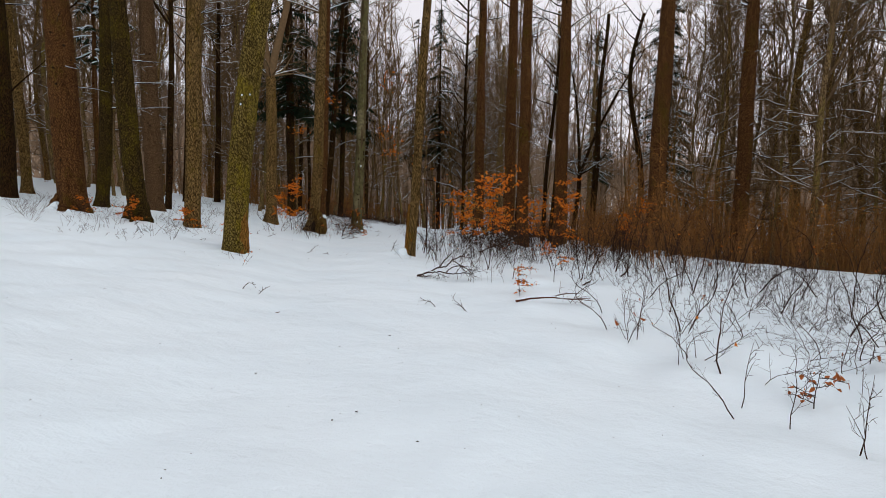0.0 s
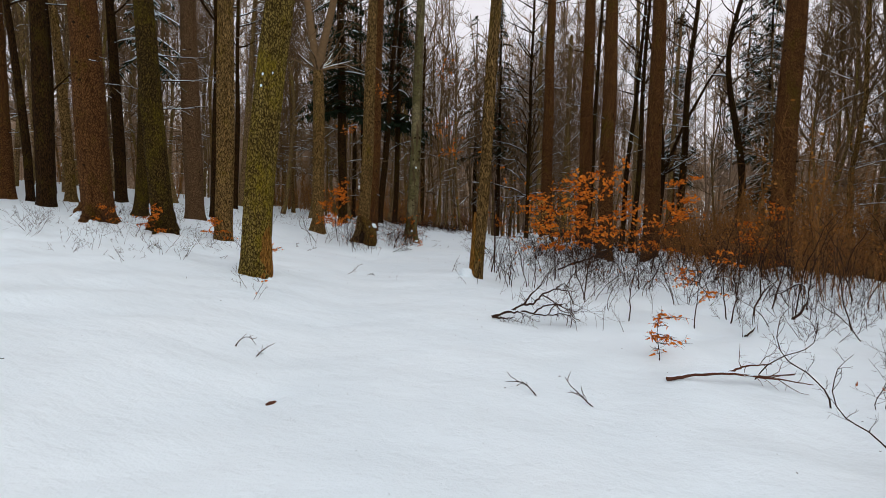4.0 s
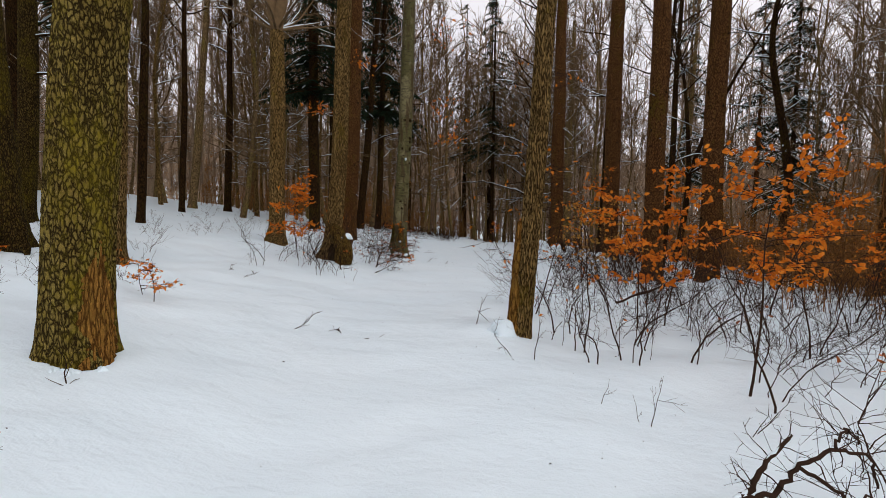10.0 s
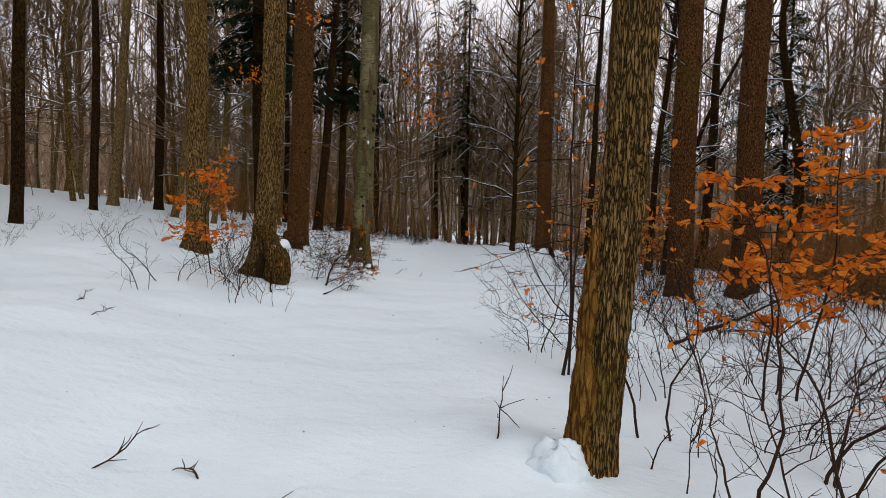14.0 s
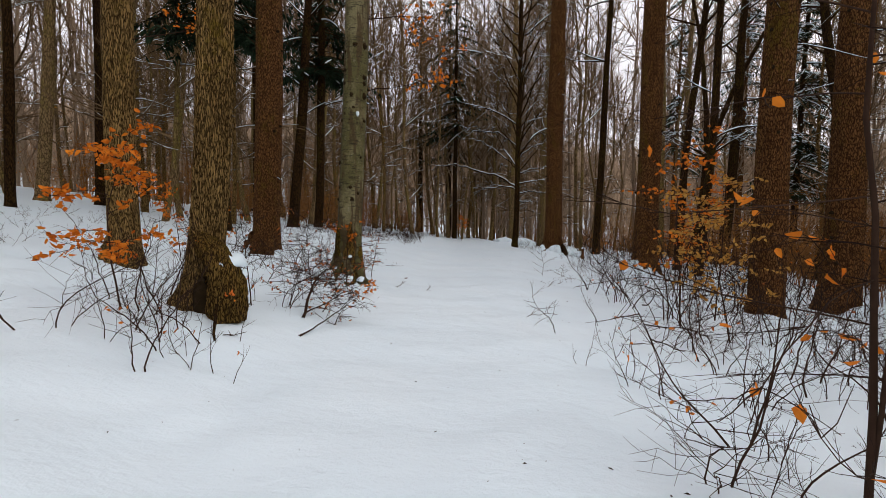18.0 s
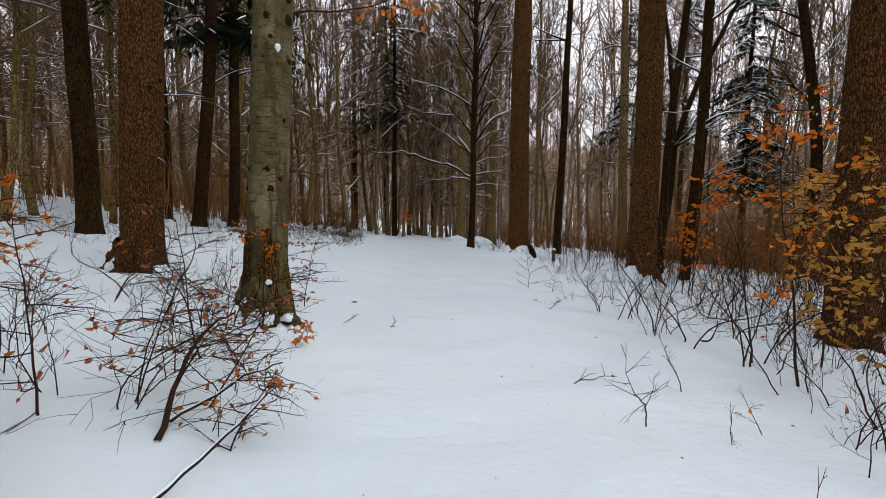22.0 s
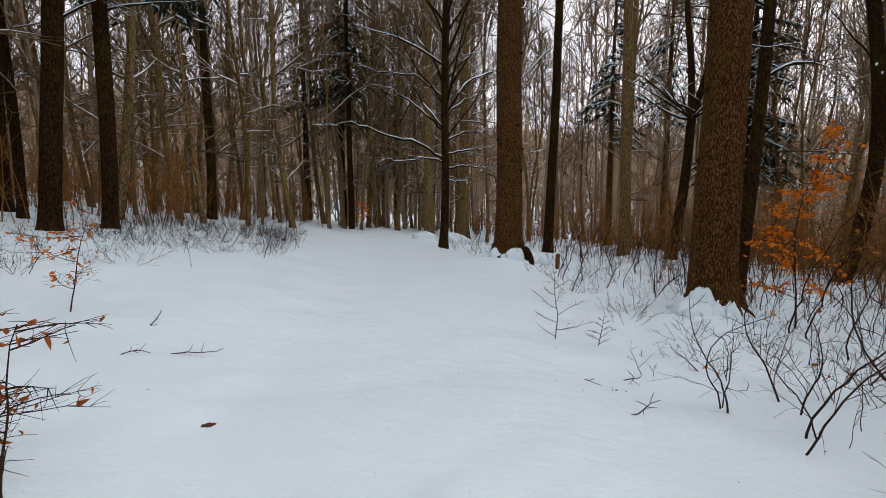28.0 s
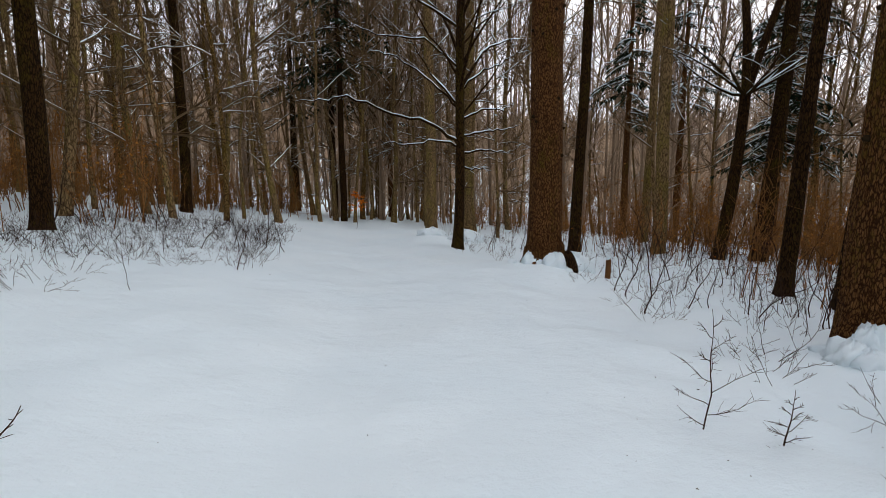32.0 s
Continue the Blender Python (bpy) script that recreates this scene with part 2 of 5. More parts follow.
def land(x, y):
    """The height of the snow."""
    x, y = np.asarray(x, float), np.asarray(y, float)
    u = x - trail(y)
    z = -0.36 + 0.42 * np.clip(y / 12, 0, 1) - 0.035 * np.clip(y - 33, 0, 60)
    left, right = np.clip(-u - 1.2, 0, None), np.clip(u - 1.0, 0, None)
    z = z + 2.6 * (1 - np.exp(-left / 17)) + 0.055 * np.clip(left - 9, 0, 22)
    z = z - 0.16 * (1 - np.exp(-right / 1.2)) - np.clip((y - 15) / 14, 0, 1) * 0.055 * np.clip(right, 0, 90) - 0.06 * np.clip(right - 9, 0, 90)
    for mx, my, h, r in MOUNDS:
        z = z + h * np.exp(-((x - mx) ** 2 + (y - my) ** 2) / (r * r))
    z = z + 0.05 * np.exp(-((x - 1.2) ** 2 + (y - 24.6) ** 2) / 0.8) * np.sin(9 * x + 2 * np.sin(5 * y)) * np.sin(8 * y + x)
    away = np.hypot(x + 2, y - 18)
    z = z + 34 * smooth(90, 300, away)
    near = 1 - smooth(30, 60, away)
    for mx, my, h, r in ((-1.5, 6.4, -0.08, 0.13), (-3.5, 22.75, -0.07, 0.09), (5.0, 5.56, -0.14, 0.22), (-4.9, 16.4, -0.06, 0.10)):
        z = z + h * np.exp(-((x - mx) ** 2 + (y - my) ** 2) / (r * r))
    z = z + near * (0.018 * np.sin(1.9 * x + 0.7 * y + 1.2 * np.sin(0.8 * y)) * np.sin(1.3 * y - 0.6 * x) + 0.009 * np.sin(5.1 * y + 1.6 * np.sin(1.7 * x) + 0.8 * x)
                    + 0.006 * np.sin(9.3 * y - 3.1 * x + 2 * np.sin(2.3 * x)) + 0.005 * np.sin(8.3 * x + 1.9 * np.sin(3.1 * y)))
    rough = smooth(0.8, 3.0, np.abs(u)) * near * np.where(u < 0, 0.28 + 0.5 * smooth(3.2, 4.5, -u) , 0.85)
    return z + rough * 0.03 * (np.sin(3.7 * x + 1.3 * np.sin(2.9 * y)) + np.sin(4.3 * y + 1.7 * np.sin(3.3 * x)))


def ground(x, y):
    return float(land(x, y))


# ---- mesh tools ----
class Geo:
    def __init__(self):
        self.v, self.f, self.n = [], [], 0

    def add(self, verts, faces):
        self.v.append(np.asarray(verts, float))
        self.f.append(np.asarray(faces, int) + self.n)
        self.n += len(verts)

    def tube(self, points, radii, sides=6, lobes=None):
        p, r = np.asarray(points, float), np.asarray(radii, float)
        t = np.gradient(p, axis=0)
        t /= np.linalg.norm(t, axis=1, keepdims=True) + 1e-9
        ref = np.array([1.0, 0, 0]) if abs(t[:, 2].mean()) > 0.75 else np.array([0, 0, 1.0])
        a = np.cross(t, ref)
        a /= np.linalg.norm(a, axis=1, keepdims=True) + 1e-9
        b = np.cross(t, a)
        th = np.linspace(0, 2 * np.pi, sides, endpoint=False)
        rr = r[:, None] * (np.ones((len(p), sides)) if lobes is None else lobes)
        ring = p[:, None] + rr[..., None] * (np.cos(th)[None, :, None] * a[:, None] + np.sin(th)[None, :, None] * b[:, None])
        k, i = np.meshgrid(np.arange(len(p) - 1), np.arange(sides), indexing="ij")
        j = (i + 1) % sides
        quads = np.stack([k * sides + i, k * sides + j, (k + 1) * sides + j, (k + 1) * sides + i], -1).reshape(-1, 4)
        self.add(ring.reshape(-1, 3), quads)

    def spike(self, a, b, r):
        a, b = np.asarray(a, float), np.asarray(b, float)
        w = b - a
        e = np.cross(w, (1.0, 0.3, 0.1) if abs(w[2]) > abs(w[0]) else (0.1, 0.3, 1.0))
        e *= r / (np.linalg.norm(e) + 1e-9)
        f = np.cross(w, e)
        f *= r / (np.linalg.norm(f) + 1e-9)
        self.add([a + e, a - 0.5 * e + 0.87 * f, a - 0.5 * e - 0.87 * f, b], [(0, 1, 3), (1, 2, 3), (2, 0, 3)])

    def merge(self, other, m=None, scale=1.0, turn=0.0, at=(0, 0, 0)):
        c, s = math.cos(turn), math.sin(turn)
        rot = np.array([[c, -s, 0], [s, c, 0], [0, 0, 1]]) * scale
        for v, f in other.packed():
            self.add(v @ rot.T + np.asarray(at), f)

    def packed(self):
        out, base = [], 0
        for v, f in zip(self.v, self.f):
            out.append((v, f - base))
            base += len(v)
        return out

    def mesh(self, name, mat, smoothed=True):
        me = bpy.data.meshes.new(name)
        faces = [q for f in self.f for q in f.tolist()]
        me.from_pydata(np.concatenate(self.v).tolist() if self.v else [], [], faces)
        if smoothed:
            me.polygons.foreach_set("use_smooth", [True] * len(me.polygons))
        me.materials.append(mat)
        return me


def part(name, geo, mat, parent, label="", smoothed=True):
    ob = new(name, geo.mesh(name, mat, smoothed))
    ob.parent = parent
    if label:
        tagged(ob, label)
    if name in ("crown", "branch_snow", "foliage", "spray"):
        tagged(ob, kind="stuff")
    return ob


def thing(name, label, category, group="", kind="", at=(0, 0, 0), turn=0.0, scale=1.0):
    ob = new(name)
    ob.empty_display_size = 0.2
    ob.matrix_world = pose(*at, 0, 0, turn) @ Matrix.Scale(scale, 4)
    return tagged(ob, label, category, group, kind)


def wander(rng, start, way, length, segs, wobble, lift=0.0):
    """A crooked line that grows from start."""
    p, d = [np.asarray(start, float)], np.asarray(way, float)
    d = d / np.linalg.norm(d)
    for _ in range(segs):
        d = d + rng.normal(0, wobble, 3) + np.array([0, 0, lift])
        d /= np.linalg.norm(d)
        p.append(p[-1] + d * length / segs)
    return np.array(p)


def snow_line(geo, p, r, rng, cover=0.8, sides=4):
    """Snow lying on a branch where it is flat enough."""
    t = np.gradient(p, axis=0)
    t /= np.linalg.norm(t, axis=1, keepdims=True) + 1e-9
    flat = np.abs(t[:, 2]) < 0.72
    k = 0
    while k < len(p) - 1:
        e = k
        while e < len(p) and flat[e]:
            e += 1
        if e - k >= 2 and rng.random() < cover:
            q = p[k:e].copy()
            w = np.maximum(r[k:e] * 0.75, 0.004)
            q[:, 2] += r[k:e] * 0.75 + w * 0.35
            w = w.copy()
            w *= rng.uniform(0.55, 1.25, len(w))
            w[0] *= 0.2
            w[-1] *= 0.2
            geo.tube(q, w, sides)
        k = max(e, k + 1)


def sprout(rng, wood, snow, p, r, count, length, level, sides=4, leaves=None, lift=0.02, spread=0.9, start=0.25, wobble=0.13, cover=0.7, leaf_rate=0.0):
    """Side branches along a line, and theirs in turn."""
    for _ in range(count):
        s = start + (1 - start) * rng.random() ** 0.8
        i = min(int(s * (len(p) - 1)), len(p) - 2)
        f = s * (len(p) - 1) - i
        at = p[i] * (1 - f) + p[i + 1] * f
        along = p[i + 1] - p[i]
        along = along / (np.linalg.norm(along) + 1e-9)
        side = rng.normal(0, 1, 3)
        side -= along * (side @ along)
        side /= np.linalg.norm(side) + 1e-9
        way = along * (1 - spread * 0.5) + side * spread
        ln = length * (0.5 + 0.7 * rng.random()) * (1.15 - 0.5 * s)
        rad = min(r[i] * 0.6, 0.012 * ln + 0.0015)
        q = wander(rng, at, way, ln, 4 if level else 3, wobble, lift)
        rq = np.linspace(rad, rad * 0.35, len(q))
        wood.tube(q, rq, sides if level else 3)
        if snow is not None:
            snow_line(snow, q, rq, rng, cover)
        if leaves is not None:
            put_leaves(rng, leaves, q, leaf_rate)
        if level:
            sprout(rng, wood, snow, q, rq, max(2, int(count * 0.55)), ln * 0.5, level - 1, sides, leaves, lift, spread, 0.15, wobble, cover * 0.8, leaf_rate)


def put_leaves(rng, geo, p, rate, size=1.0):
    for _ in range(rng.poisson(rate)):
        i = rng.integers(0, len(p) - 1)
        at = p[i] + (p[i + 1] - p[i]) * rng.random()
        a = rng.normal(0, 1, 3)
        a[2] = a[2] * 0.5 - 0.35
        a /= np.linalg.norm(a)
        b = np.cross(a, rng.normal(0, 1, 3))
        b /= np.linalg.norm(b) + 1e-9
        c = np.cross(a, b)
        l, w = size * (0.050 + 0.032 * rng.random()), size * (0.017 + 0.011 * rng.random())
        curl = 0.016 * rng.normal()
        v = [at, at + a * l * 0.35 + b * w, at + a * l * 0.75 + b * w * 0.7 + c * curl, at + a * l + c * curl * 2, at + a * l * 0.75 - b * w * 0.7 + c * curl, at + a * l * 0.35 - b * w]
        mid = at + a * l * 0.5 - c * 0.006
        v.append(mid)
        geo.add(v, [(0, 1, 6, 5), (1, 2, 3, 6), (6, 3, 4, 5)])


# ---- ground ----
def graded(lo, a, b, hi, step):
    out = list(np.arange(a, b + 1e-6, step))
    s, v = step, b
    while v < hi:
        s *= 1.09
        v += s
        out.append(v)
    s, v = step, a
    while v > lo:
        s *= 1.09
        v -= s
        out.insert(0, v)
    return np.array(out)


def build_ground():
    gx, gy = graded(-460, -8.5, 6.5, 460, 0.13), graded(-120, 0.0, 33.0, 520, 0.13)
    X, Y = np.meshgrid(gx, gy, indexing="ij")
    g = Geo()
    n = len(gy)
    i, j = np.meshgrid(np.arange(len(gx) - 1), np.arange(n - 1), indexing="ij")
    quads = np.stack([i * n + j, (i + 1) * n + j, (i + 1) * n + j + 1, i * n + j + 1], -1).reshape(-1, 4)
    g.add(np.stack([X, Y, land(X, Y)], -1).reshape(-1, 3), quads)
    ob = new("ground", g.mesh("ground", SNOW))
    tagged(ob, "smooth untrodden snow over a forest track and its banks", "snow", kind="structure")


build_ground()


# ---- large trees, one by one ----
def bark_lobes(rng, rows, sides, z, ridges, depth, flare_lobes, flare_size):
    th = np.linspace(0, 2 * np.pi, sides, endpoint=False)
    w = np.ones((rows, sides))
    for _ in range(ridges):
        k, ph, fz = rng.integers(5, max(6, sides // 3)), rng.random() * 6.28, rng.normal(0, 1.6)
        w += depth / ridges ** 0.5 * np.abs(np.sin(0.5 * k * (th[None] + 0.12 * np.sin(2 * z[:, None] + ph)) + ph + fz * z[:, None])) - depth / ridges ** 0.5 * 0.6
    w += 0.04 * np.sin(2 * th[None] + 0.8 * z[:, None]) + 0.03 * np.sin(3 * th[None] - 0.5 * z[:, None] + 1)
    ph = rng.random() * 6.28
    root = np.exp(-np.clip(z, 0, None) / 0.22)[:, None]
    return w + flare_size * root * (0.22 + 0.30 * np.cos(flare_lobes * th[None] + ph) + 0.15 * np.cos((flare_lobes + 2) * th[None] + 2 * ph))


def bark_plates(rng, th, z, radius, width, tall):
    """1 on a plate of bark, 0 in the fissures between."""
    n = max(6, int(round(2 * math.pi * radius / width)))
    v = z[:, None] / tall + 0.35 * np.sin(3 * th[None] + 1.3 * z[:, None])
    u = th[None] / (2 * math.pi) * n + 0.40 * np.sin(0.9 * v + 2 * th[None]) + 0.22 * np.sin(2.3 * v + 5 * th[None] + 1)
    spots = rng.random((n, 97, 2))
    iu, iv = np.floor(u).astype(int), np.floor(v).astype(int)
    f1, f2 = np.full(u.shape, 9.0), np.full(u.shape, 9.0)
    for a in (-1, 0, 1):
        for b in (-1, 0, 1):
            j = spots[(iu + a) % n, (iv + b) % 97]
            d = np.hypot(iu + a + j[..., 0] - u, iv + b + j[..., 1] - v)
            f2 = np.minimum(f2, np.maximum(f1, d))
            f1 = np.minimum(f1, d)
    return np.clip((f2 - f1) / 0.32, 0, 1)


def big_tree(name, x, y, d, lx, ly, mat, label, height=17, sides=20, bend=0.0, ridges=5, depth=0.05, limbs=(), stubs=0, crown=14, fork=None, flare=4, seed=0, taper=0.55, curve=0.0, knots=0, foot=0.7, dabs=0, kick=0.0, arms=(), plates=None, sprays=(), eyes=0):
    rng = np.random.default_rng(seed + int(abs(x * 100) + abs(y * 10)))
    root = thing(name, label, "tree", at=(x, y, ground(x, y)))
    top = fork if fork else height
    z = np.concatenate([np.linspace(-0.25, 0.8, 14), np.linspace(0.9, min(7, top - 0.5), (230 if plates else 60) if sides > 20 else 28), np.linspace(min(7, top - 0.5) + 0.4, top, 14)])
    ph = rng.random() * 6.28
    sway = bend * np.sin(np.pi * np.clip(z / 7, 0, 2)) + 0.015 * np.sin(1.1 * z + ph)
    px = lx * z + curve * (np.clip(z, 0, 7) ** 2 + 14 * np.clip(z - 7, 0, None)) + sway * math.cos(ph) * 0.3 + sway - kick * np.exp(-np.clip(z + 0.1, 0, None) / 0.4)
    py = ly * z + sway * math.sin(ph) * 0.3
    r = d / 2 * (1 - taper * np.clip(z, 0, None) / height)
    p = np.stack([px, py, z], 1)
    g = Geo()
    lobes = bark_lobes(rng, len(z), sides, z, ridges, depth, flare, foot)
    if plates:
        width, tall, deep = plates
        plate = bark_plates(rng, np.linspace(0, 2 * np.pi, sides, endpoint=False), z, d / 2, width, tall)
        lobes = lobes + 0.55 * deep / (d / 2) * (plate - 0.7) + rng.normal(0, 0.07 * deep / (d / 2), plate.shape)
    g.tube(p, r, sides, lobes)
    stubs_on = []
    for _ in range(knots):
        h, a = rng.uniform(0.8, 7), rng.random() * 6.28
        i = int(np.argmin(np.abs(z - h)))
        out = np.array([math.cos(a), math.sin(a), 0.1])
        s = p[i] + out * r[i] * 0.85
        stub = Geo()
        stub.tube([s, s + out * r[i] * 0.22, s + out * r[i] * 0.30], [0.036, 0.028, 0.004], 7, 1 + 0.15 * rng.normal(0, 1, (3, 7)))
        stubs_on.append((stub, "dark branch stub"))
    trunk = part("trunk", g, mat, root)
    for stub, what in stubs_on:
        part("knot", stub, KNOT_AND_SHADE, trunk, what)
    for _ in range(eyes):
        h, a = rng.uniform(0.5, 4.2), rng.uniform(3.6, 6.2)
        i = int(np.argmin(np.abs(z - h)))
        out = np.array([math.cos(a), math.sin(a), 0])
        s = p[i] + out * r[i] * 0.96
        w_ = rng.uniform(0.014, 0.042)
        eye_geo = Geo()
        eye_geo.tube([s, s + out * 0.016, s + out * 0.024, s + out * 0.012], [w_ * 1.3, w_, w_ * 0.6, w_ * 0.1], 9, 1 + 0.2 * rng.normal(0, 1, (4, 9)))
        part("knot", eye_geo, KNOT_AND_SHADE, trunk, "dark healed branch knot")
    for h, a, ln in sprays:
        i = int(np.argmin(np.abs(z - h)))
        q = wander(rng, p[i], (math.cos(a), math.sin(a), 0.15), ln, 8, 0.10, -0.01)
        rq = np.linspace(0.012, 0.003, len(q))
        limb, foliage = Geo(), Geo()
        limb.tube(q, rq, 5)
        sprout(rng, limb, None, q, rq, 9, ln * 0.4, 1, 3, leaves=foliage, lift=-0.02, start=0.35, leaf_rate=1.5)
        part("limb", limb, TWIG, root)
        part("foliage", foliage, LEAF, root, "withered orange leaves", False)
    wood, snow = Geo(), Geo()
    if fork:
        for k in range(2):
            q = wander(rng, p[-2], (0.25 * (1 - 2 * k) + lx, 0.1 * rng.normal(), 1), height - fork, 10, 0.05, 0.03)
            rq = np.linspace(r[-1] * 0.85, 0.04, len(q))
            wood.tube(q, rq, 10)
            sprout(rng, wood, snow, q, rq, 7, 2.4, 1, 5, lift=0.06, cover=0.5)
    for h, a, ln, up in limbs:
        i = int(np.argmin(np.abs(z - h)))
        q = wander(rng, p[i], (math.cos(a), math.sin(a), up), ln, 8, 0.09, -0.01)
        rq = np.linspace(min(0.05, 0.011 * ln + 0.004), 0.005, len(q))
        limb = Geo()
        limb.tube(q, rq, 6)
        part("limb", limb, DARK, root)
        snow_line(snow, q, rq * 1.1, rng, 1.0)
        sprout(rng, wood, snow, q, rq, 6, ln * 0.35, 1, 4, spread=0.8, cover=0.9)
    for arm in arms:
        a = np.array([(ax, 0.25 * ax * math.sin(3 * ax + az), az) for ax, az in arm], float)
        t = np.linspace(0, len(a) - 1, 4 * len(a))
        q = np.stack([np.interp(t, np.arange(len(a)), a[:, c]) for c in range(3)], 1) + np.concatenate([[(0, 0, 0)], rng.normal(0, 0.018, (len(t) - 1, 3))])
        q[:, 0] += lx * q[:, 2]
        rq = np.linspace(0.040 if len(arm) > 5 else 0.028, 0.006, len(q))
        limb = Geo()
        limb.tube(q, rq, 6)
        part("limb", limb, DARK, root)
        snow_line(snow, q, rq, rng, 1.0)
        sprout(rng, wood, snow, q, rq, 5, 0.5, 1, 4, spread=0.7, cover=0.8)
    for _ in range(dabs):
        i = int(rng.integers(14, 14 + len(z) // 2))
        a = rng.uniform(2.6, 5.6)
        n_ = np.array([math.cos(a), math.sin(a), 0])
        c = p[i] + n_ * r[i] * 1.02
        w_ = rng.uniform(0.012, 0.035)
        snow.tube(c + np.array([[0, 0, -w_ * 1.4], [0, 0, 0], [0, 0, w_], [0, 0, w_ * 1.3]]), [w_ * 0.2, w_, w_ * 0.8, 0.002], 7)
    for _ in range(stubs):
        h, a = rng.uniform(1.8, 10), rng.random() * 6.28
        i = int(np.argmin(np.abs(z - h)))
        ln = rng.uniform(0.3, 1.5)
        q = wander(rng, p[i], (math.cos(a), math.sin(a), rng.uniform(-0.35, 0.15)), ln, 4, 0.1, -0.03)
        rq = np.linspace(0.012, 0.004, len(q))
        wood.tube(q, rq, 4)
        snow_line(snow, q, rq, rng, 0.8)
    for _ in range(crown):
        h, a = rng.uniform(0.5, 0.98) * height, rng.random() * 6.28
        i = int(np.argmin(np.abs(z - min(h, top))))
        q = wander(rng, p[i], (math.cos(a), math.sin(a), rng.uniform(0.3, 0.9)), rng.uniform(1.5, 3.5), 7, 0.1, 0.02)
        rq = np.linspace(0.04, 0.008, len(q))
        wood.tube(q, rq, 5)
        snow_line(snow, q, rq, rng, 0.6)
        sprout(rng, wood, snow, q, rq, 5, 1.3, 1, 3, cover=0.4)
    if wood.n:
        # Crowns on other barks, near ones too, take the twig colour paled for haze.
        part("crown", wood, DARK if mat in (DARK, SPRUCE, SPRUCE_GREY) else HAZED_TWIG, root)
    if snow.n:
        part("branch_snow", snow, SNOW, root, "thin white snow lying on the branches")
    return root


big_tree("oak_tree", -4.14, 10.35, 0.50, 0.012, 0.01, OAK, "thick oak covered in yellow-green moss, with rough cracked bark", 16, 150, 0.02, 5, 0.05, crown=10, flare=4, foot=0.42, curve=0.0195, dabs=5, plates=(0.040, 0.075, 0.013))
big_tree("oak_tree", -0.64, 12.75, 0.25, 0.055, 0.005, OAK_BROWN, "slender oak with furrowed brown bark and a scraped orange foot", 15, 120, 0.02, 5, 0.05, crown=10, flare=3, foot=0.45, plates=(0.036, 0.11, 0.022))
big_tree("oak_tree", -5.06, 17.75, 0.40, 0.045, 0.0, OAK_BROWN, "oak with ridged bark and a large burl at its foot", 15, 130, 0.03, 5, 0.06, crown=8, flare=3, kick=0.20, plates=(0.034, 0.10, 0.020))
big_tree("beech_tree", -4.225, 20.81, 0.455, 0.036, 0.0, BEECH, "grey-green smooth-barked beech beside the track", 17, 48, 0.02, 3, 0.015, crown=10, flare=5, foot=0.72, eyes=26, dabs=2, sprays=((3.3, 0.2, 1.6), (4.4, 0.0, 1.8), (5.6, 3.0, 1.6), (6.4, 0.3, 1.8)))
big_tree("spruce_tree", -10.9, 13.6, 0.74, -0.045, -0.01, SPRUCE, "broad straight spruce with brown scaly bark", 20, 90, 0, 5, 0.03, stubs=10, flare=5, knots=14, plates=(0.06, 0.06, 0.008))
big_tree("oak_tree", -8.67, 13.37, 0.52, -0.065, -0.01, OAK_DARK, "dark mossy oak that leans and curves", 16, 80, -0.10, 6, 0.05, plates=(0.05, 0.10, 0.012))
big_tree("spruce_tree", -11.5, 17.9, 0.64, -0.018, -0.0, SPRUCE_GREY, "straight grey-brown spruce with dark knots", 20, 28, 0, 5, 0.03, stubs=14, knots=20)
big_tree("oak_tree", -7.51, 14.05, 0.46, 0.03, 0.0, OAK_BROWN, "upright oak with dark brown cracked bark", 16, 80, 0.02, 6, 0.05, plates=(0.05, 0.10, 0.014))
big_tree("beech_tree", -7.8, 20.1, 0.48, 0.004, 0.0, OAK_BROWN, "dark forked tree on the bank beside the track", 16, 28, 0.02, 6, 0.06, fork=6.2, sprays=((3.6, 0.3, 1.5),))
big_tree("spruce_tree", -9.5, 26.4, 0.48, -0.008, 0.0, DARK, "dark wet spruce trunk with hanging black boughs", 20, 20, 0, 5, 0.04, stubs=18)
big_tree("spruce_tree", -6.75, 23.2, 0.62, 0.032, 0.0, SPRUCE, "reddish-brown spruce behind the burled oak", 20, 120, 0, 6, 0.04, stubs=6, knots=12, plates=(0.05, 0.06, 0.010))
big_tree("beech_tree", -9.0, 30.8, 0.42, 0.09, 0.0, DARK, "dark leaning tree on the snowy bank", 15, 20, 0.05, 5, 0.05, limbs=((4.4, 0.3, 2.0, 0.8), (5.4, 2.9, 2.2, 0.7)))
big_tree("beech_tree", -8.3, 31.8, 0.36, 0.03, 0.0, DARK, "dark thin tree on the snowy bank", 15, 20, 0.03, 5, 0.05, limbs=((4.9, 0.2, 2.4, 0.8),))
big_tree("spruce_tree", 1.15, 30.4, 0.66, 0.0, 0.0, SPRUCE, "straight brown spruce with a mossy foot beside the track", 22, 40, 0, 6, 0.03, stubs=8, knots=16, flare=5)
big_tree("spruce_tree", 2.75, 25.5, 0.62, 0.0, 0.0, SPRUCE, "broad brown spruce with flaky bark and snowy roots", 22, 130, 0, 6, 0.04, stubs=5, knots=14, flare=4, foot=1.15, plates=(0.045, 0.050, 0.008))
big_tree("spruce_tree", 3.04, 20.87, 0.54, 0.0, 0.0, SPRUCE, "straight brown spruce standing in the thicket", 20, 110, 0, 6, 0.04, stubs=6, knots=14, plates=(0.045, 0.050, 0.009))
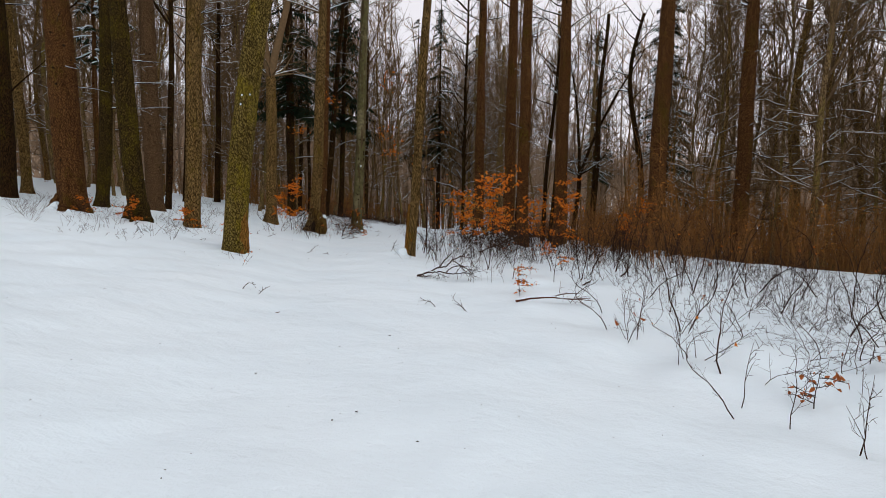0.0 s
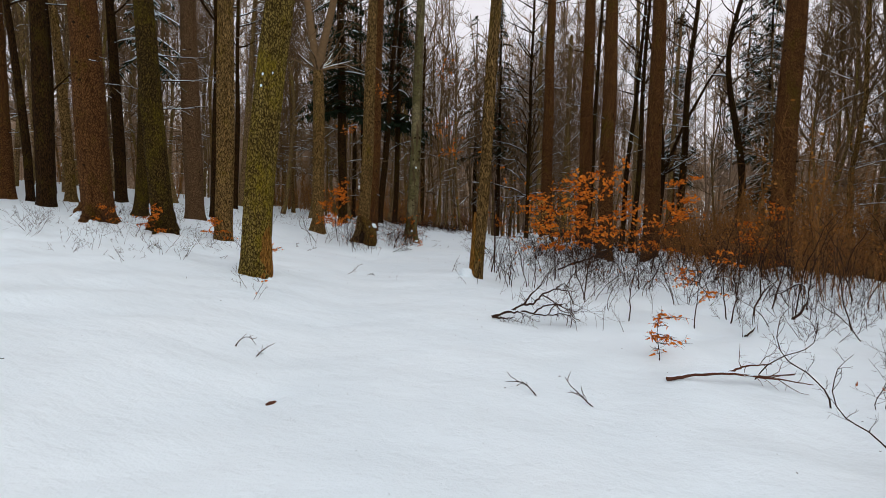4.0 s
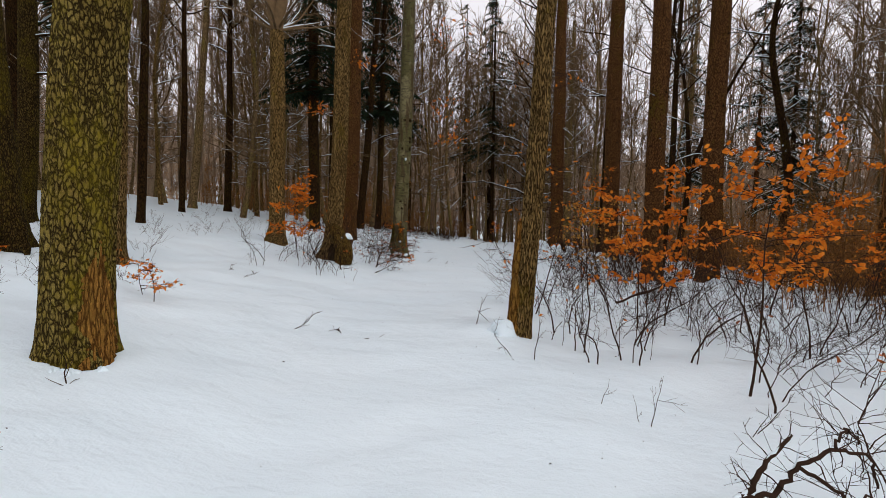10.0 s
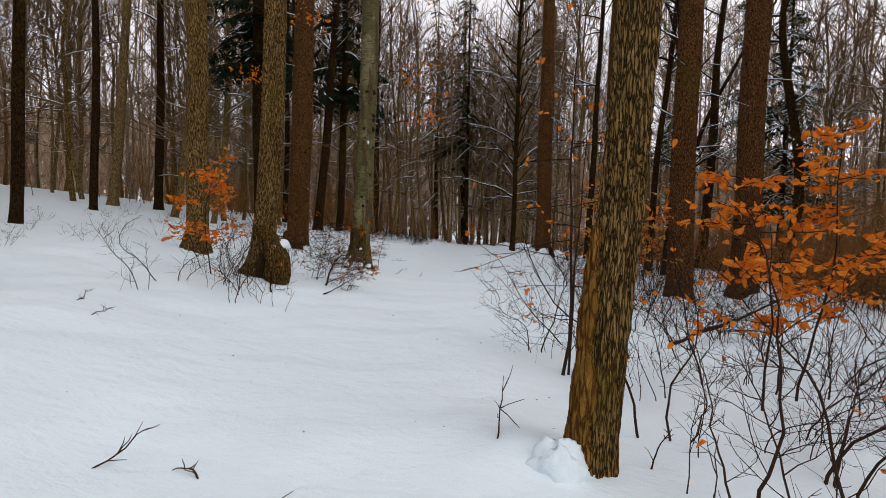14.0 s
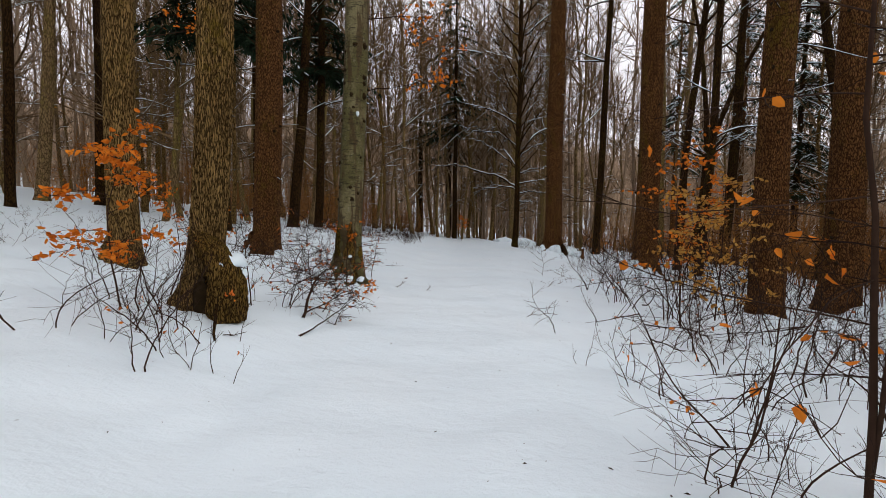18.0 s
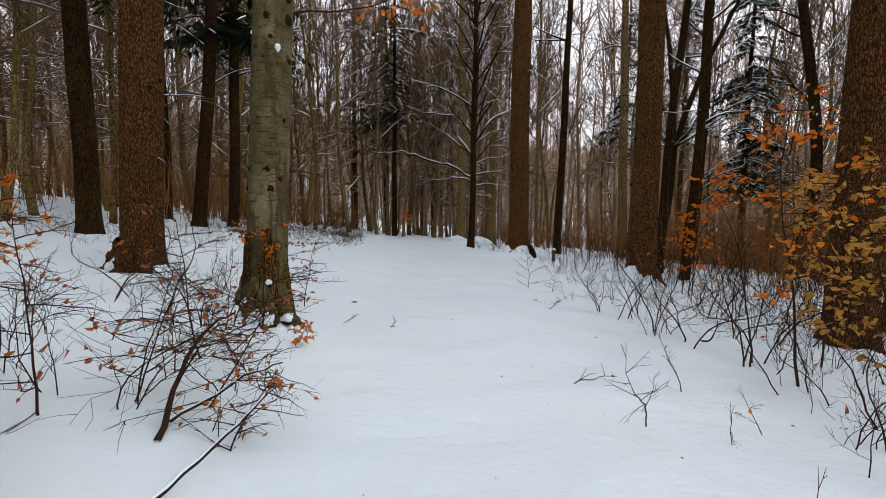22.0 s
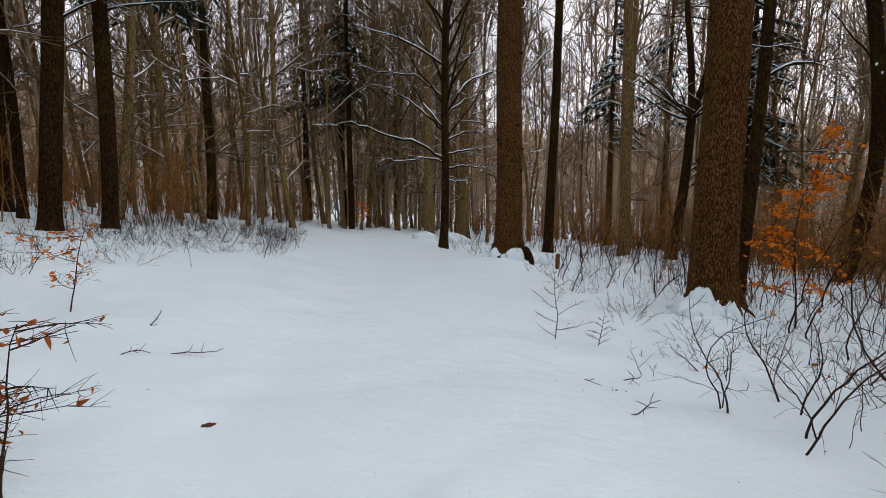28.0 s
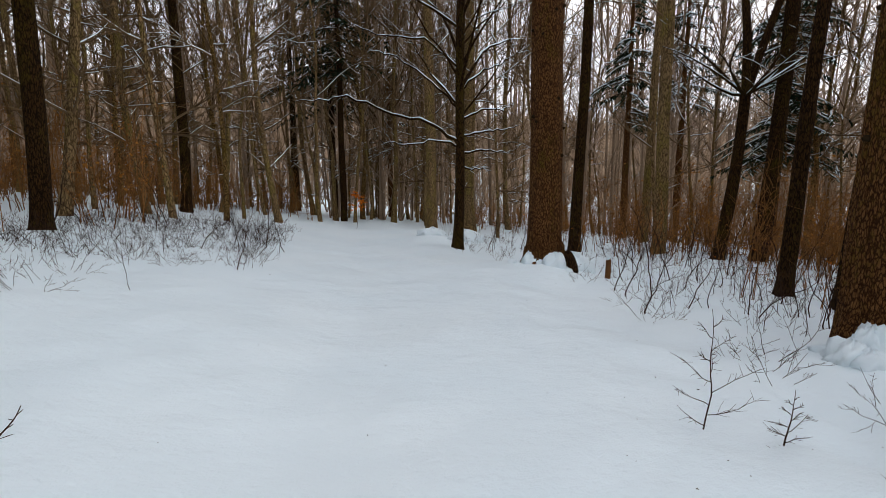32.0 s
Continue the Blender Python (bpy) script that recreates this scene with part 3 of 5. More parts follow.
big_tree("spruce_tree", 4.75, 21.5, 0.60, 0.0, 0.0, SPRUCE, "broad brown spruce standing in the thicket", 20, 110, 0, 6, 0.04, stubs=8, knots=14, plates=(0.045, 0.050, 0.009))
big_tree("spruce_tree", 8.2, 19.8, 0.70, 0.014, 0.0, SPRUCE, "broad knotty brown spruce beyond the shrubs", 20, 28, 0, 6, 0.03, stubs=14, knots=30)
big_tree("beech_tree", 5.3, 27.8, 0.28, 0.04, 0.0, DARK, "thin dark crooked tree in the thicket", 14, 16, 0.12, 4, 0.05, limbs=((4.2, 0.2, 2.6, 0.7), (5.6, 2.6, 2, 0.8)))
big_tree("beech_tree", 5.0, 28.6, 0.26, 0.05, -0.01, DARK, "dark leaning tree dabbed with snow", 14, 16, -0.06, 4, 0.05)
big_tree("beech_tree", 7.55, 33.0, 0.32, 0.07, -0.01, DARK, "crooked dark tree with a fork", 14, 16, 0.10, 4, 0.05, fork=4.5)
big_tree("beech_tree", 6.81, 34.6, 0.42, -0.02, 0.0, HAZED_BARK, "upright grey tree in the thicket", 16, 16, 0.02, 4, 0.04)
big_tree("beech_tree", 0.0, 33.0, 0.25, 0.012, 0.0, DARK, "slim tree with long snow-covered side limbs beside the track", 17, 16, 0.02, 4, 0.04, crown=30, limbs=tuple((3.2 + 0.22 * k, 2.4 * k, 2.4 + 0.5 * (k % 4), 1.1 + 0.35 * (k % 3)) for k in range(24)),
         arms=(((0, 2.55), (-0.7, 3.0), (-1.6, 3.3), (-2.6, 3.5), (-3.3, 3.5), (-3.9, 3.62)), ((0, 2.5), (-0.6, 2.62), (-1.3, 2.55), (-1.9, 2.6)), ((0, 2.3), (0.6, 2.42), (1.0, 2.35), (1.5, 2.45)),
               ((0, 2.7), (0.6, 2.85), (1.2, 2.92), (1.7, 3.1)), ((0, 3.1), (0.5, 3.35), (1.1, 3.4), (1.5, 3.6)), ((0, 3.4), (-0.7, 3.95), (-1.5, 4.5), (-2.1, 4.8)), ((0, 3.8), (0.6, 4.3), (1.1, 4.5), (1.6, 4.9)),
               ((0, 4.3), (-0.9, 4.9), (-1.8, 5.0), (-2.6, 5.3)), ((0, 2.0), (0.4, 1.95), (0.8, 2.0)), ((0, 4.8), (0.7, 5.5), (1.3, 6.0))))
big_tree("beech_tree", 0.83, 41.7, 0.5, -0.008, 0.0, HAZED_BARK, "mossy grey tree at the bend of the track", 17, 16, 0.02, 4, 0.04)
big_tree("beech_tree", 2.91, 43.6, 0.6, 0.012, 0.0, HAZED_BARK, "mossy grey tree at the bend of the track", 17, 16, 0.02, 4, 0.04)
big_tree("beech_tree", -12.2, 34.5, 0.30, 0.02, -0.01, DARK, "dark tree far back on the bank", 15, 16, 0.04, 5, 0.05)
big_tree("beech_tree", -11.0, 33.2, 0.24, -0.01, 0.0, DARK, "dark slim tree far back on the bank", 15, 16, 0.04, 5, 0.05)
big_tree("beech_tree", -9.2, 42.5, 0.42, 0.013, 0.0, DARK, "dark upright tree far along the bank", 16, 14, 0.05, 4, 0.04)
big_tree("beech_tree", -12.8, 20.5, 0.28, 0.05, 0.0, DARK, "thin dark tree on the far side of the clearing", 14, 14, 0.04, 4, 0.04)
big_tree("beech_tree", -15.2, 25.4, 0.27, 0.04, 0.0, DARK, "thin dark tree on the far side of the clearing", 14, 14, 0.06, 4, 0.04)
big_tree("beech_tree", -15.5, 29.1, 0.36, 0.03, 0.0, DARK, "dark upright tree on the far side of the clearing", 15, 14, 0.03, 4, 0.04)
big_tree("beech_tree", -16.5, 27.8, 0.40, 0.10, 0.0, HAZED_BARK, "mossy leaning tree on the far side of the clearing", 15, 14, 0.03, 4, 0.04)
big_tree("beech_tree", -17.6, 20.8, 0.48, -0.032, 0.0, DARK, "dark tree behind the broad spruce", 16, 14, 0.03, 4, 0.04)
big_tree("beech_tree", -20.5, 20.0, 0.45, 0.02, 0.0, DARK, "dark tree deep in the wood", 16, 14, 0.03, 4, 0.04)
big_tree("spruce_tree", -17.75, 16.26, 0.58, -0.02, 0.0, SPRUCE, "brown spruce deep in the wood", 18, 14, 0.0, 4, 0.04, stubs=8)
big_tree("oak_tree", 19.0, 29.0, 0.62, 0.03, 0.0, OAK_BROWN, "dark crooked tree with snowy limbs above the thicket", 18, 20, 0.35, 5, 0.05, limbs=((4.5, 3.0, 3.0, 0.5), (6.0, 3.0, 4.0, 0.35), (8.0, 2.6, 3.5, 0.5), (7.0, 0.3, 3.0, 0.6), (5.0, 5.0, 3.0, 0.8)), crown=40)
big_tree("beech_tree", -15.51, 15.87, 0.55, -0.01, 0.0, DARK, "dark forked tree deep in the wood", 16, 14, 0.05, 4, 0.04, limbs=((3.4, 0.4, 3.0, 1.8), (5.0, 2.6, 2.6, 1.6)))
big_tree("beech_tree", -16.61, 17.67, 0.36, -0.07, 0.0, OAK_BROWN, "leaning brown tree deep in the wood", 16, 14, 0.06, 4, 0.04)
big_tree("beech_tree", -16.55, 16.18, 0.26, -0.10, 0.0, DARK, "thin tree that leans far over", 13, 12, 0.10, 4, 0.04)
big_tree("beech_tree", -13.01, 17.08, 0.46, 0.05, 0.0, OAK_DARK, "mossy tree leaning behind the grey spruce", 15, 14, 0.10, 4, 0.04, limbs=((3.6, 0.3, 2.2, 0.1), (4.6, 0.1, 2.4, 0.15), (5.4, 0.4, 2.0, 0.1)))
big_tree("beech_tree", 10.39, 29.80, 0.40, 0.02, 0.0, DARK, "twisted black tree with snow lodged in its fork", 14, 16, 0.42, 4, 0.05, limbs=((3.9, 0.6, 2.6, 0.9), (5.6, 2.6, 2.4, 1.1), (7.2, 0.2, 2.4, 1.0)), dabs=6)
big_tree("beech_tree", 8.68, 32.8, 0.44, 0.05, 0.0, DARK, "dark bowed tree in the brown thicket", 15, 16, 0.10, 4, 0.05, limbs=((5.0, 0.4, 2.6, 0.7),))
big_tree("spruce_tree", 11.76, 20.31, 0.62, 0.0, 0.0, SPRUCE, "brown spruce deep in the thicket with snowy twigs", 19, 16, 0.02, 4, 0.04, stubs=34)
big_tree("beech_tree", 10.2, 40.3, 0.40, 0.02, 0.0, HAZED_BARK, "upright grey tree against the hill", 17, 14, 0.03, 4, 0.04)
big_tree("beech_tree", 3.9, 34.5, 0.34, 0.03, 0.0, DARK, "dark thin tree behind the straight spruce", 16, 14, 0.03, 4, 0.04)


# ---- background trees, and unseen light-blocking ones behind the start ----
def wood_tree(seed, height, d, mat):
    """One tall leafless tree with ascending limbs."""
    rng = np.random.default_rng(seed)
    trunk, wood, snow = Geo(), Geo(), Geo()
    z = np.linspace(-0.3, height, 16)
    ph = rng.random() * 6.28
    lean = rng.normal(0, 0.035, 2)
    p = np.stack([lean[0] * z + 0.22 * np.sin(0.5 * z + ph) + 0.06 * np.sin(1.3 * z), lean[1] * z + 0.2 * np.sin(0.4 * z + 2 * ph), z], 1)
    r = d / 2 * (1 - 0.8 * np.clip(z, 0, None) / height) * (1 + 0.5 * np.exp(-np.clip(z, 0, None) / 0.3))
    trunk.tube(p, r, 8)
    for k in range(27):
        s = 0.10 + 0.86 * rng.random() ** 0.9
        i = min(int(s * 15), 14)
        a = rng.random() * 6.28
        low = s < 0.30
        ln = rng.uniform(0.8, 2.4) if low else rng.uniform(2.6, 5.6) * (1.2 - s)
        q = wander(rng, p[i] + (p[i + 1] - p[i]) * rng.random(), (math.cos(a), math.sin(a), rng.uniform(0.0, 0.7) if low else rng.uniform(0.7, 2.2)), ln, 5, 0.12, 0.0 if low else 0.06)
        rq = np.linspace(min(r[i] * 0.6, 0.012 * ln + 0.012), 0.010, len(q))
        wood.tube(q, rq, 3)
        snow_line(snow, q, rq, rng, 0.8, 3)
        for _ in range(6):
            j = rng.integers(1, 5)
            w = wander(rng, q[j], (q[j] - q[j - 1]) / ln * 4 + rng.normal(0, 0.7, 3) + (0, 0, 0.3), ln * rng.uniform(0.25, 0.6), 2, 0.15, 0.05)
            wr = np.array([0.016, 0.013, 0.009])
            wood.tube(w, wr, 3)
            if rng.random() < 0.5:
                snow_line(snow, w, wr * 1.2, rng, 1.0, 3)
            for _ in range(5):
                c = rng.integers(0, 2)
                b = w[c] + (w[c + 1] - w[c]) * rng.random()
                t = (w[2] - w[0]) / (np.linalg.norm(w[2] - w[0]) + 1e-9) * 0.9 + rng.normal(0, 0.6, 3) + (0, 0, 0.3)
                wood.spike(b, b + t * ln * rng.uniform(0.10, 0.28), 0.012)
    return trunk, wood, snow, mat


def near_things(x, y):
    return any(math.hypot(x - a, y - b) < 1.6 for a, b in KEEP_CLEAR)


KEEP_CLEAR = [tuple(o.location[:2]) for o in scene.objects if o.parent is None and o.get("category") == "tree"]
rng = np.random.default_rng(5)
variants = [wood_tree(40 + k, 18 + 6 * rng.random(), 0.10 + 0.021 * k, (HAZED_BARK, HAZED_BARK, OAK_BROWN)[k % 3]) for k in range(9)]
spots = []
while len(spots) < 296:
    x, y = rng.uniform(-36, 34), rng.uniform(8, 60)
    u = x - float(trail(y))
    ahead = y > 34 + 4 * rng.random()
    if abs(u) < 2.6 and y < 45 or near_things(x, y):
        continue
    if not ahead and (-14.5 + 2 * rng.random() < u < 8.5) and not (y > 26 and (u < -8.5 or u > 6.0)):
        continue
    if -9.5 < x < -5.5 and 27 < y < 37:
        continue
    if y < 14 and u < -10 and x > -16 or y < 27 and 0 < x < 12:
        continue
    if len(spots) > 245 and not (-12 < x < 5 and y > 46 and len(spots) < 256 or -34 < x < -14 and 14 < y < 32 and 255 < len(spots) < 268
                                 or -22 < x < -8 and 36 < y < 54 and 267 < len(spots) < 274 or -1 < x < 5 and y > 45 and 273 < len(spots) < 278 or 12.5 < x < 32 and 14 < y < 30 and 277 < len(spots) < 292
                                 or -14 < x < -9 and 28 < y < 36 and 291 < len(spots)):
        continue
    if u > 6 and y > 28 and rng.random() < 0.55 or u < -7 and y > 20 and rng.random() < 0.26:
        continue
    if any(math.hypot(x - a, y - b) < 1.1 for a, b in spots):
        continue
    spots.append((x, y))
while len(spots) < 310:
    x, y = rng.uniform(-5, 20), rng.uniform(61, 76)
    if all(math.hypot(x - a, y - b) > 1.2 for a, b in spots):
        spots.append((x, y))
# Unseen trees behind the start, added to keep light off the trunk fronts.
while len(spots) < 376:
    x, y = rng.uniform(-42, 42), rng.uniform(-44, -5)
    if math.hypot(x - 1, y) > 8 and all(math.hypot(x - a, y - b) > 1.8 for a, b in spots):
        spots.append((x, y))
first = {}
for n, (x, y) in enumerate(spots):
    k = n % 9
    m = pose(x, y, ground(x, y), 0, 0, rng.uniform(0, 360)) @ Matrix.Scale(rng.uniform(0.85, 1.2), 4)
    if k in first:
        copy_thing(first[k], m)
        continue
    trunk, wood, snow, mat = variants[k]
    root = thing("wood_tree", "slim leafless forest tree with snow on its branches", "tree", "leafless trees of the wood")
    part("trunk", trunk, mat, root)
    part("crown", wood, HAZED_TWIG, root)
    part("branch_snow", snow, SNOW, root, "thin white snow lying on the branches")
    root.matrix_basis = m
    first[k] = root


# ---- far woods up to the skyline ----
def far_tree(seed):
    rng = np.random.default_rng(seed)
    g = Geo()
    h = rng.uniform(18, 25)
    p = wander(rng, (0, 0, -0.5), (0, 0, 1), h, 4, 0.05)
    g.tube(p, np.linspace(rng.uniform(0.07, 0.15), 0.04, 5), 4)
    for _ in range(20):
        s = rng.uniform(0.05, 0.95)
        i = min(int(s * 4), 3)
        a = rng.random() * 6.28
        q = wander(rng, p[i] + (p[i + 1] - p[i]) * rng.random(), (math.cos(a), math.sin(a), rng.uniform(0.4, 2.2)), rng.uniform(1.8, 4.6), 2, 0.14, 0.05)
        g.tube(q, np.linspace(0.048, 0.022, 3), 3)
        for _ in range(7):
            c = rng.integers(0, 2)
            b = q[c] + (q[c + 1] - q[c]) * rng.random()
            g.spike(b, b + (q[2] - q[0]) * 0.25 + rng.normal(0, 0.5, 3) + (0, 0, 0.5 * rng.random()), 0.027)
    return g


far = Geo()
kinds = [far_tree(70 + k) for k in range(6)]
count = 0
while count < 990:
    a, rad = rng.uniform(-1.45, 1.45), 34 + 180 * rng.random() ** 1.5
    x, y = -2 + rad * math.sin(a), 18 + rad * math.cos(a)
    if abs(x - float(trail(y))) < 2.2 and y < 45 or 0.10 < a < 0.75 and rng.random() < 0.32 or -1.4 < a < 0.05 and rng.random() < 0.12:
        continue
    if rad < 50 and (abs(x - float(trail(y))) < 14 and y < 42):
        continue
    far.merge(kinds[count % 6], scale=rng.uniform(0.8, 1.2), turn=rng.uniform(0, 6.28), at=(x, y, ground(x, y)))
    count += 1
tagged(new("far_woods", far.mesh("far_woods", HAZED_WOODS)), "grey-brown leafless woods on the far slopes", "woods", kind="stuff")


hill = Geo()
kinds = []
for k in range(6):
    g = Geo()
    h = rng.uniform(12, 18)
    g.spike((0, 0, -1), (0.3 * rng.normal(), 0.3 * rng.normal(), h), 0.28)
    for _ in range(24):
        b = np.array([0, 0, h * rng.uniform(0.1, 0.9)])
        a = rng.random() * 6.28
        g.spike(b, b + np.array([1.5 * math.cos(a), 1.5 * math.sin(a), rng.uniform(0.8, 3.2)]) * rng.uniform(0.7, 1.5), 0.20)
    kinds.append(g)
for n in range(3000):
    a, rad = rng.uniform(-1.3, 1.3), rng.uniform(95, 300)
    x, y = -2 + rad * math.sin(a), 18 + rad * math.cos(a)
    hill.merge(kinds[n % 6], scale=rng.uniform(0.8, 1.25), turn=rng.uniform(0, 6.28), at=(x, y, ground(x, y)))
tagged(new("hillside_woods", hill.mesh("hillside_woods", HAZED_WOODS)), "hazy leafless woods on the hillside behind", "woods", kind="stuff")


# ---- young growth beside the track ----
def grow(rng, at, way, ln, r, level, stem, twigs, leaf, leaves, sides=5, side_len=0.62, first=2):
    """A crooked shoot that bends at every bud and branches to alternate sides."""
    n = int(min(13, max(4, ln / 0.085)))
    d = np.asarray(way, float) / np.linalg.norm(way)
    side = np.cross(d, rng.normal(0, 1, 3))
    side /= np.linalg.norm(side) + 1e-9
    q, ways = [np.asarray(at, float)], []
    bow, turn = rng.normal(0, 0.11, 3) * (1, 1, 0.4), rng.uniform(0.35, 0.65) * n
    for k in range(n):
        d = d + side * (0.19 if k % 2 else -0.19) + rng.normal(0, 0.11, 3) + bow * (1 if k < turn else -1.2) + (0, 0, 0.05)
        d /= np.linalg.norm(d)
        ways.append(d)
        q.append(q[-1] + d * ln / n * rng.uniform(0.75, 1.25))
    q = np.array(q)
    (stem if sides > 3 else twigs).tube(q, np.linspace(r, max(0.0011, r * 0.22), len(q)), sides)
    if leaves:
        put_leaves(rng, leaf, q[len(q) // 2:], leaves, 0.6)
    for k in range(first if level > 1 else 1, n):
        if rng.random() > 0.86:
            continue
        cw = ways[k] * 0.8 + side * (0.75 if k % 2 else -0.75) + rng.normal(0, 0.30, 3)
        cl = ln * (side_len - 0.68 * side_len * k / n) * rng.uniform(0.5, 1.2)
        if level > 1:
            grow(rng, q[k], cw, cl, min(r * 0.5, 0.0032), level - 1, stem, twigs, leaf, leaves, 3)
        else:
            mid = q[k] + cw / np.linalg.norm(cw) * cl * 0.5
            tip = mid + (cw / np.linalg.norm(cw) + rng.normal(0, 0.3, 3)) * cl * 0.5
            twigs.tube([q[k], mid, tip], (0.0017, 0.0014, 0.0010), 3)
            if leaves:
                put_leaves(rng, leaf, np.array([q[k], mid, tip]), leaves * 0.6, 0.6)


def sapling(seed, height, stems, leaves=0.0, lean=0.0, pole=False, stout=1.0, out=0.26):
    """A thin crooked shoot, or a clump of them, with side twigs."""
    rng = np.random.default_rng(seed)
    stem, twigs, leaf, snow = Geo(), Geo(), Geo(), Geo()
    for k in range(stems):
        a = rng.random() * 6.28
        ln = height * rng.uniform(0.55, 0.9) if k else height
        out = 0.12 if pole else out
        grow(rng, (0.07 * math.cos(a) * (k > 0), 0.07 * math.sin(a) * (k > 0), -0.08), (out * math.cos(a) + lean, out * math.sin(a), 1.0), ln, stout * (0.0020 + 0.0028 * ln), 2, stem, twigs, leaf, leaves, 5, 0.40 if pole else 0.62, 3 if pole else 2)
    return stem, twigs, leaf, snow


def herringbone(seed, height):
    """A single upright shoot with branches to either side."""
    rng = np.random.default_rng(seed)
    stem, twigs, snow = Geo(), Geo(), Geo()
    q = wander(rng, (0, 0, -0.06), (0.03, 0, 1), height, 12, 0.06, 0.03)
    stem.tube(q, np.linspace(0.0065, 0.0015, 13), 6)
    for k in range(10):
        f = 0.08 + 0.085 * k + 0.03 * rng.random()
        i = min(int(f * 12), 11)
        side = 1 if k % 2 else -1
        ln = height * (0.52 - 0.44 * f) * rng.uniform(0.55, 1.25)
        w = wander(rng, q[i] + (q[i + 1] - q[i]) * (f * 12 - i), (side, rng.normal(0, 0.5), rng.uniform(-0.1, 0.5) + 0.5 * f), ln, 6, 0.15, 0.05)
        twigs.tube(w, np.linspace(0.0034, 0.0013, 7), 4)
        for _ in range(8):
            j = int(rng.integers(1, 6))
            t = wander(rng, w[j], (side * 0.8, rng.normal(0, 0.5), rng.uniform(-0.2, 0.9)), ln * rng.uniform(0.15, 0.4), 2, 0.12, 0.02)
            twigs.tube(t, (0.0018, 0.0015, 0.001), 3)
    return stem, twigs, Geo(), snow


def plant(kit, name, label, category, group, m, wood=TWIG, leaf_mat=LEAF):
    stem, twigs, leaf, snow = kit
    root = thing(name, label, category, group)
    part("stem", stem, wood, root)
    part("spray", twigs, wood, root)
    if leaf.n and leaf.n <= 7 * 80:
        for v, f in leaf.packed():
            single = Geo()
            single.add(v, f)
            part("leaf", single, leaf_mat, root, smoothed=False)
    elif leaf.n:
        part("foliage", leaf, leaf_mat, root, {LEAF: "withered orange leaves", LEAF_TAN: "withered tan leaves", LEAF_RUST: "withered rusty leaves"}[leaf_mat], False)
    if snow.n:
        part("branch_snow", snow, SNOW, root, "thin white snow lying on the twigs")
    root.matrix_basis = m
    return root


def standing(x, y, turn=0.0, scale=1.0, sink=0.0):
    return pose(x, y, ground(x, y) - sink, 0, 0, turn) @ Matrix.Scale(scale, 4)


def far_from_trunks(x, y, gap):
    return all(math.hypot(x - a, y - b) > gap for a, b in KEEP_CLEAR)


rng = np.random.default_rng(11)
shoots = [sapling(200 + k, (0.55, 0.8, 1.1, 1.4, 0.7, 1.6, 0.45, 1.2, 0.9, 1.3)[k], (1, 1, 2, 1, 2, 1, 1, 1, 1, 2)[k], leaves=(0, 0.06, 0, 0, 0.12, 0, 0, 0.08, 0, 0)[k], pole=k in (3, 5, 7), stout=1.6 if k in (3, 5, 7) else 1.1) for k in range(10)]
beds = [  # y from, y to, offset from the track from, to, how many
    (4.0, 9.0, 3.0, 7.5, 58), (9.0, 13.5, 1.7, 6.0, 46), (13.0, 16.0, 1.9, 5.0, 42), (16.0, 18.5, 2.7, 5.2, 44), (18.5, 23.0, 3.0, 5.8, 72),
    (16.0, 22.5, -3.7, -1.8, 44)]
far_beds = [(24.0, 27.5, 5.0, 7.5, 20), (27.5, 33.0, 3.0, 7.5, 110), (20.5, 28.0, 4.2, 8.0, 120), (33.0, 38.0, 1.2, 4.0, 20), (6.0, 18.0, 6.0, 10.0, 200), (9.0, 17.0, 4.5, 8.0, 90), (14.0, 24.0, 6.5, 11.0, 150), (27.5, 36.0, -7.5, -2.6, 45)]
low_beds = [(29.3, 37.0, -7.5, -2.9, 330), (26.0, 31.0, -9.5, -4.4, 110), (31.0, 37.0, 1.3, 4.0, 36), (23.0, 30.0, 2.6, 6.0, 60), (9.5, 15.5, -10.0, -4.2, 60), (14.0, 27.0, -13.0, -6.5, 80), (5.0, 12.0, 4.5, 9.0, 80), (6.0, 15.0, 6.0, 11.0, 150), (12.0, 20.0, 3.0, 7.5, 80)]
brush = [sapling(230 + k, (0.40, 0.55, 0.32, 0.65, 0.48)[k], (3, 4, 3, 4, 5)[k], leaves=(0, 0.03, 0, 0.02, 0)[k], out=0.95) for k in range(5)]
made = {}
wood_far, leaf_far = Geo(), Geo()
for y0, y1, u0, u1, number in far_beds + low_beds:
    for _ in range(number):
        y = rng.uniform(y0, y1)
        x = float(trail(y)) + rng.uniform(u0, u1)
        if not far_from_trunks(x, y, 0.35):
            continue
        stem, twigs, leaf, snow = shoots[(0, 1, 3, 5, 6, 7, 8, 8, 0, 6)[int(rng.integers(0, 10))]] if (y0, y1, u0, u1, number) in far_beds else brush[int(rng.integers(0, 5))]
        sc, tu, at = rng.uniform(0.8, 1.2), rng.uniform(0, 6.28), (x, y, ground(x, y))
        for src, to in ((stem, wood_far), (twigs, wood_far), (leaf, leaf_far)):
            to.merge(src, scale=sc, turn=tu, at=at)
tagged(new("undergrowth", wood_far.mesh("undergrowth", TWIG)), "thin leafless shoots that rise from the snow further off", "undergrowth", kind="stuff")
tagged(new("undergrowth_foliage", leaf_far.mesh("undergrowth_foliage", LEAF, False)), "sparse orange leaves left on the far shoots", "foliage", kind="stuff")
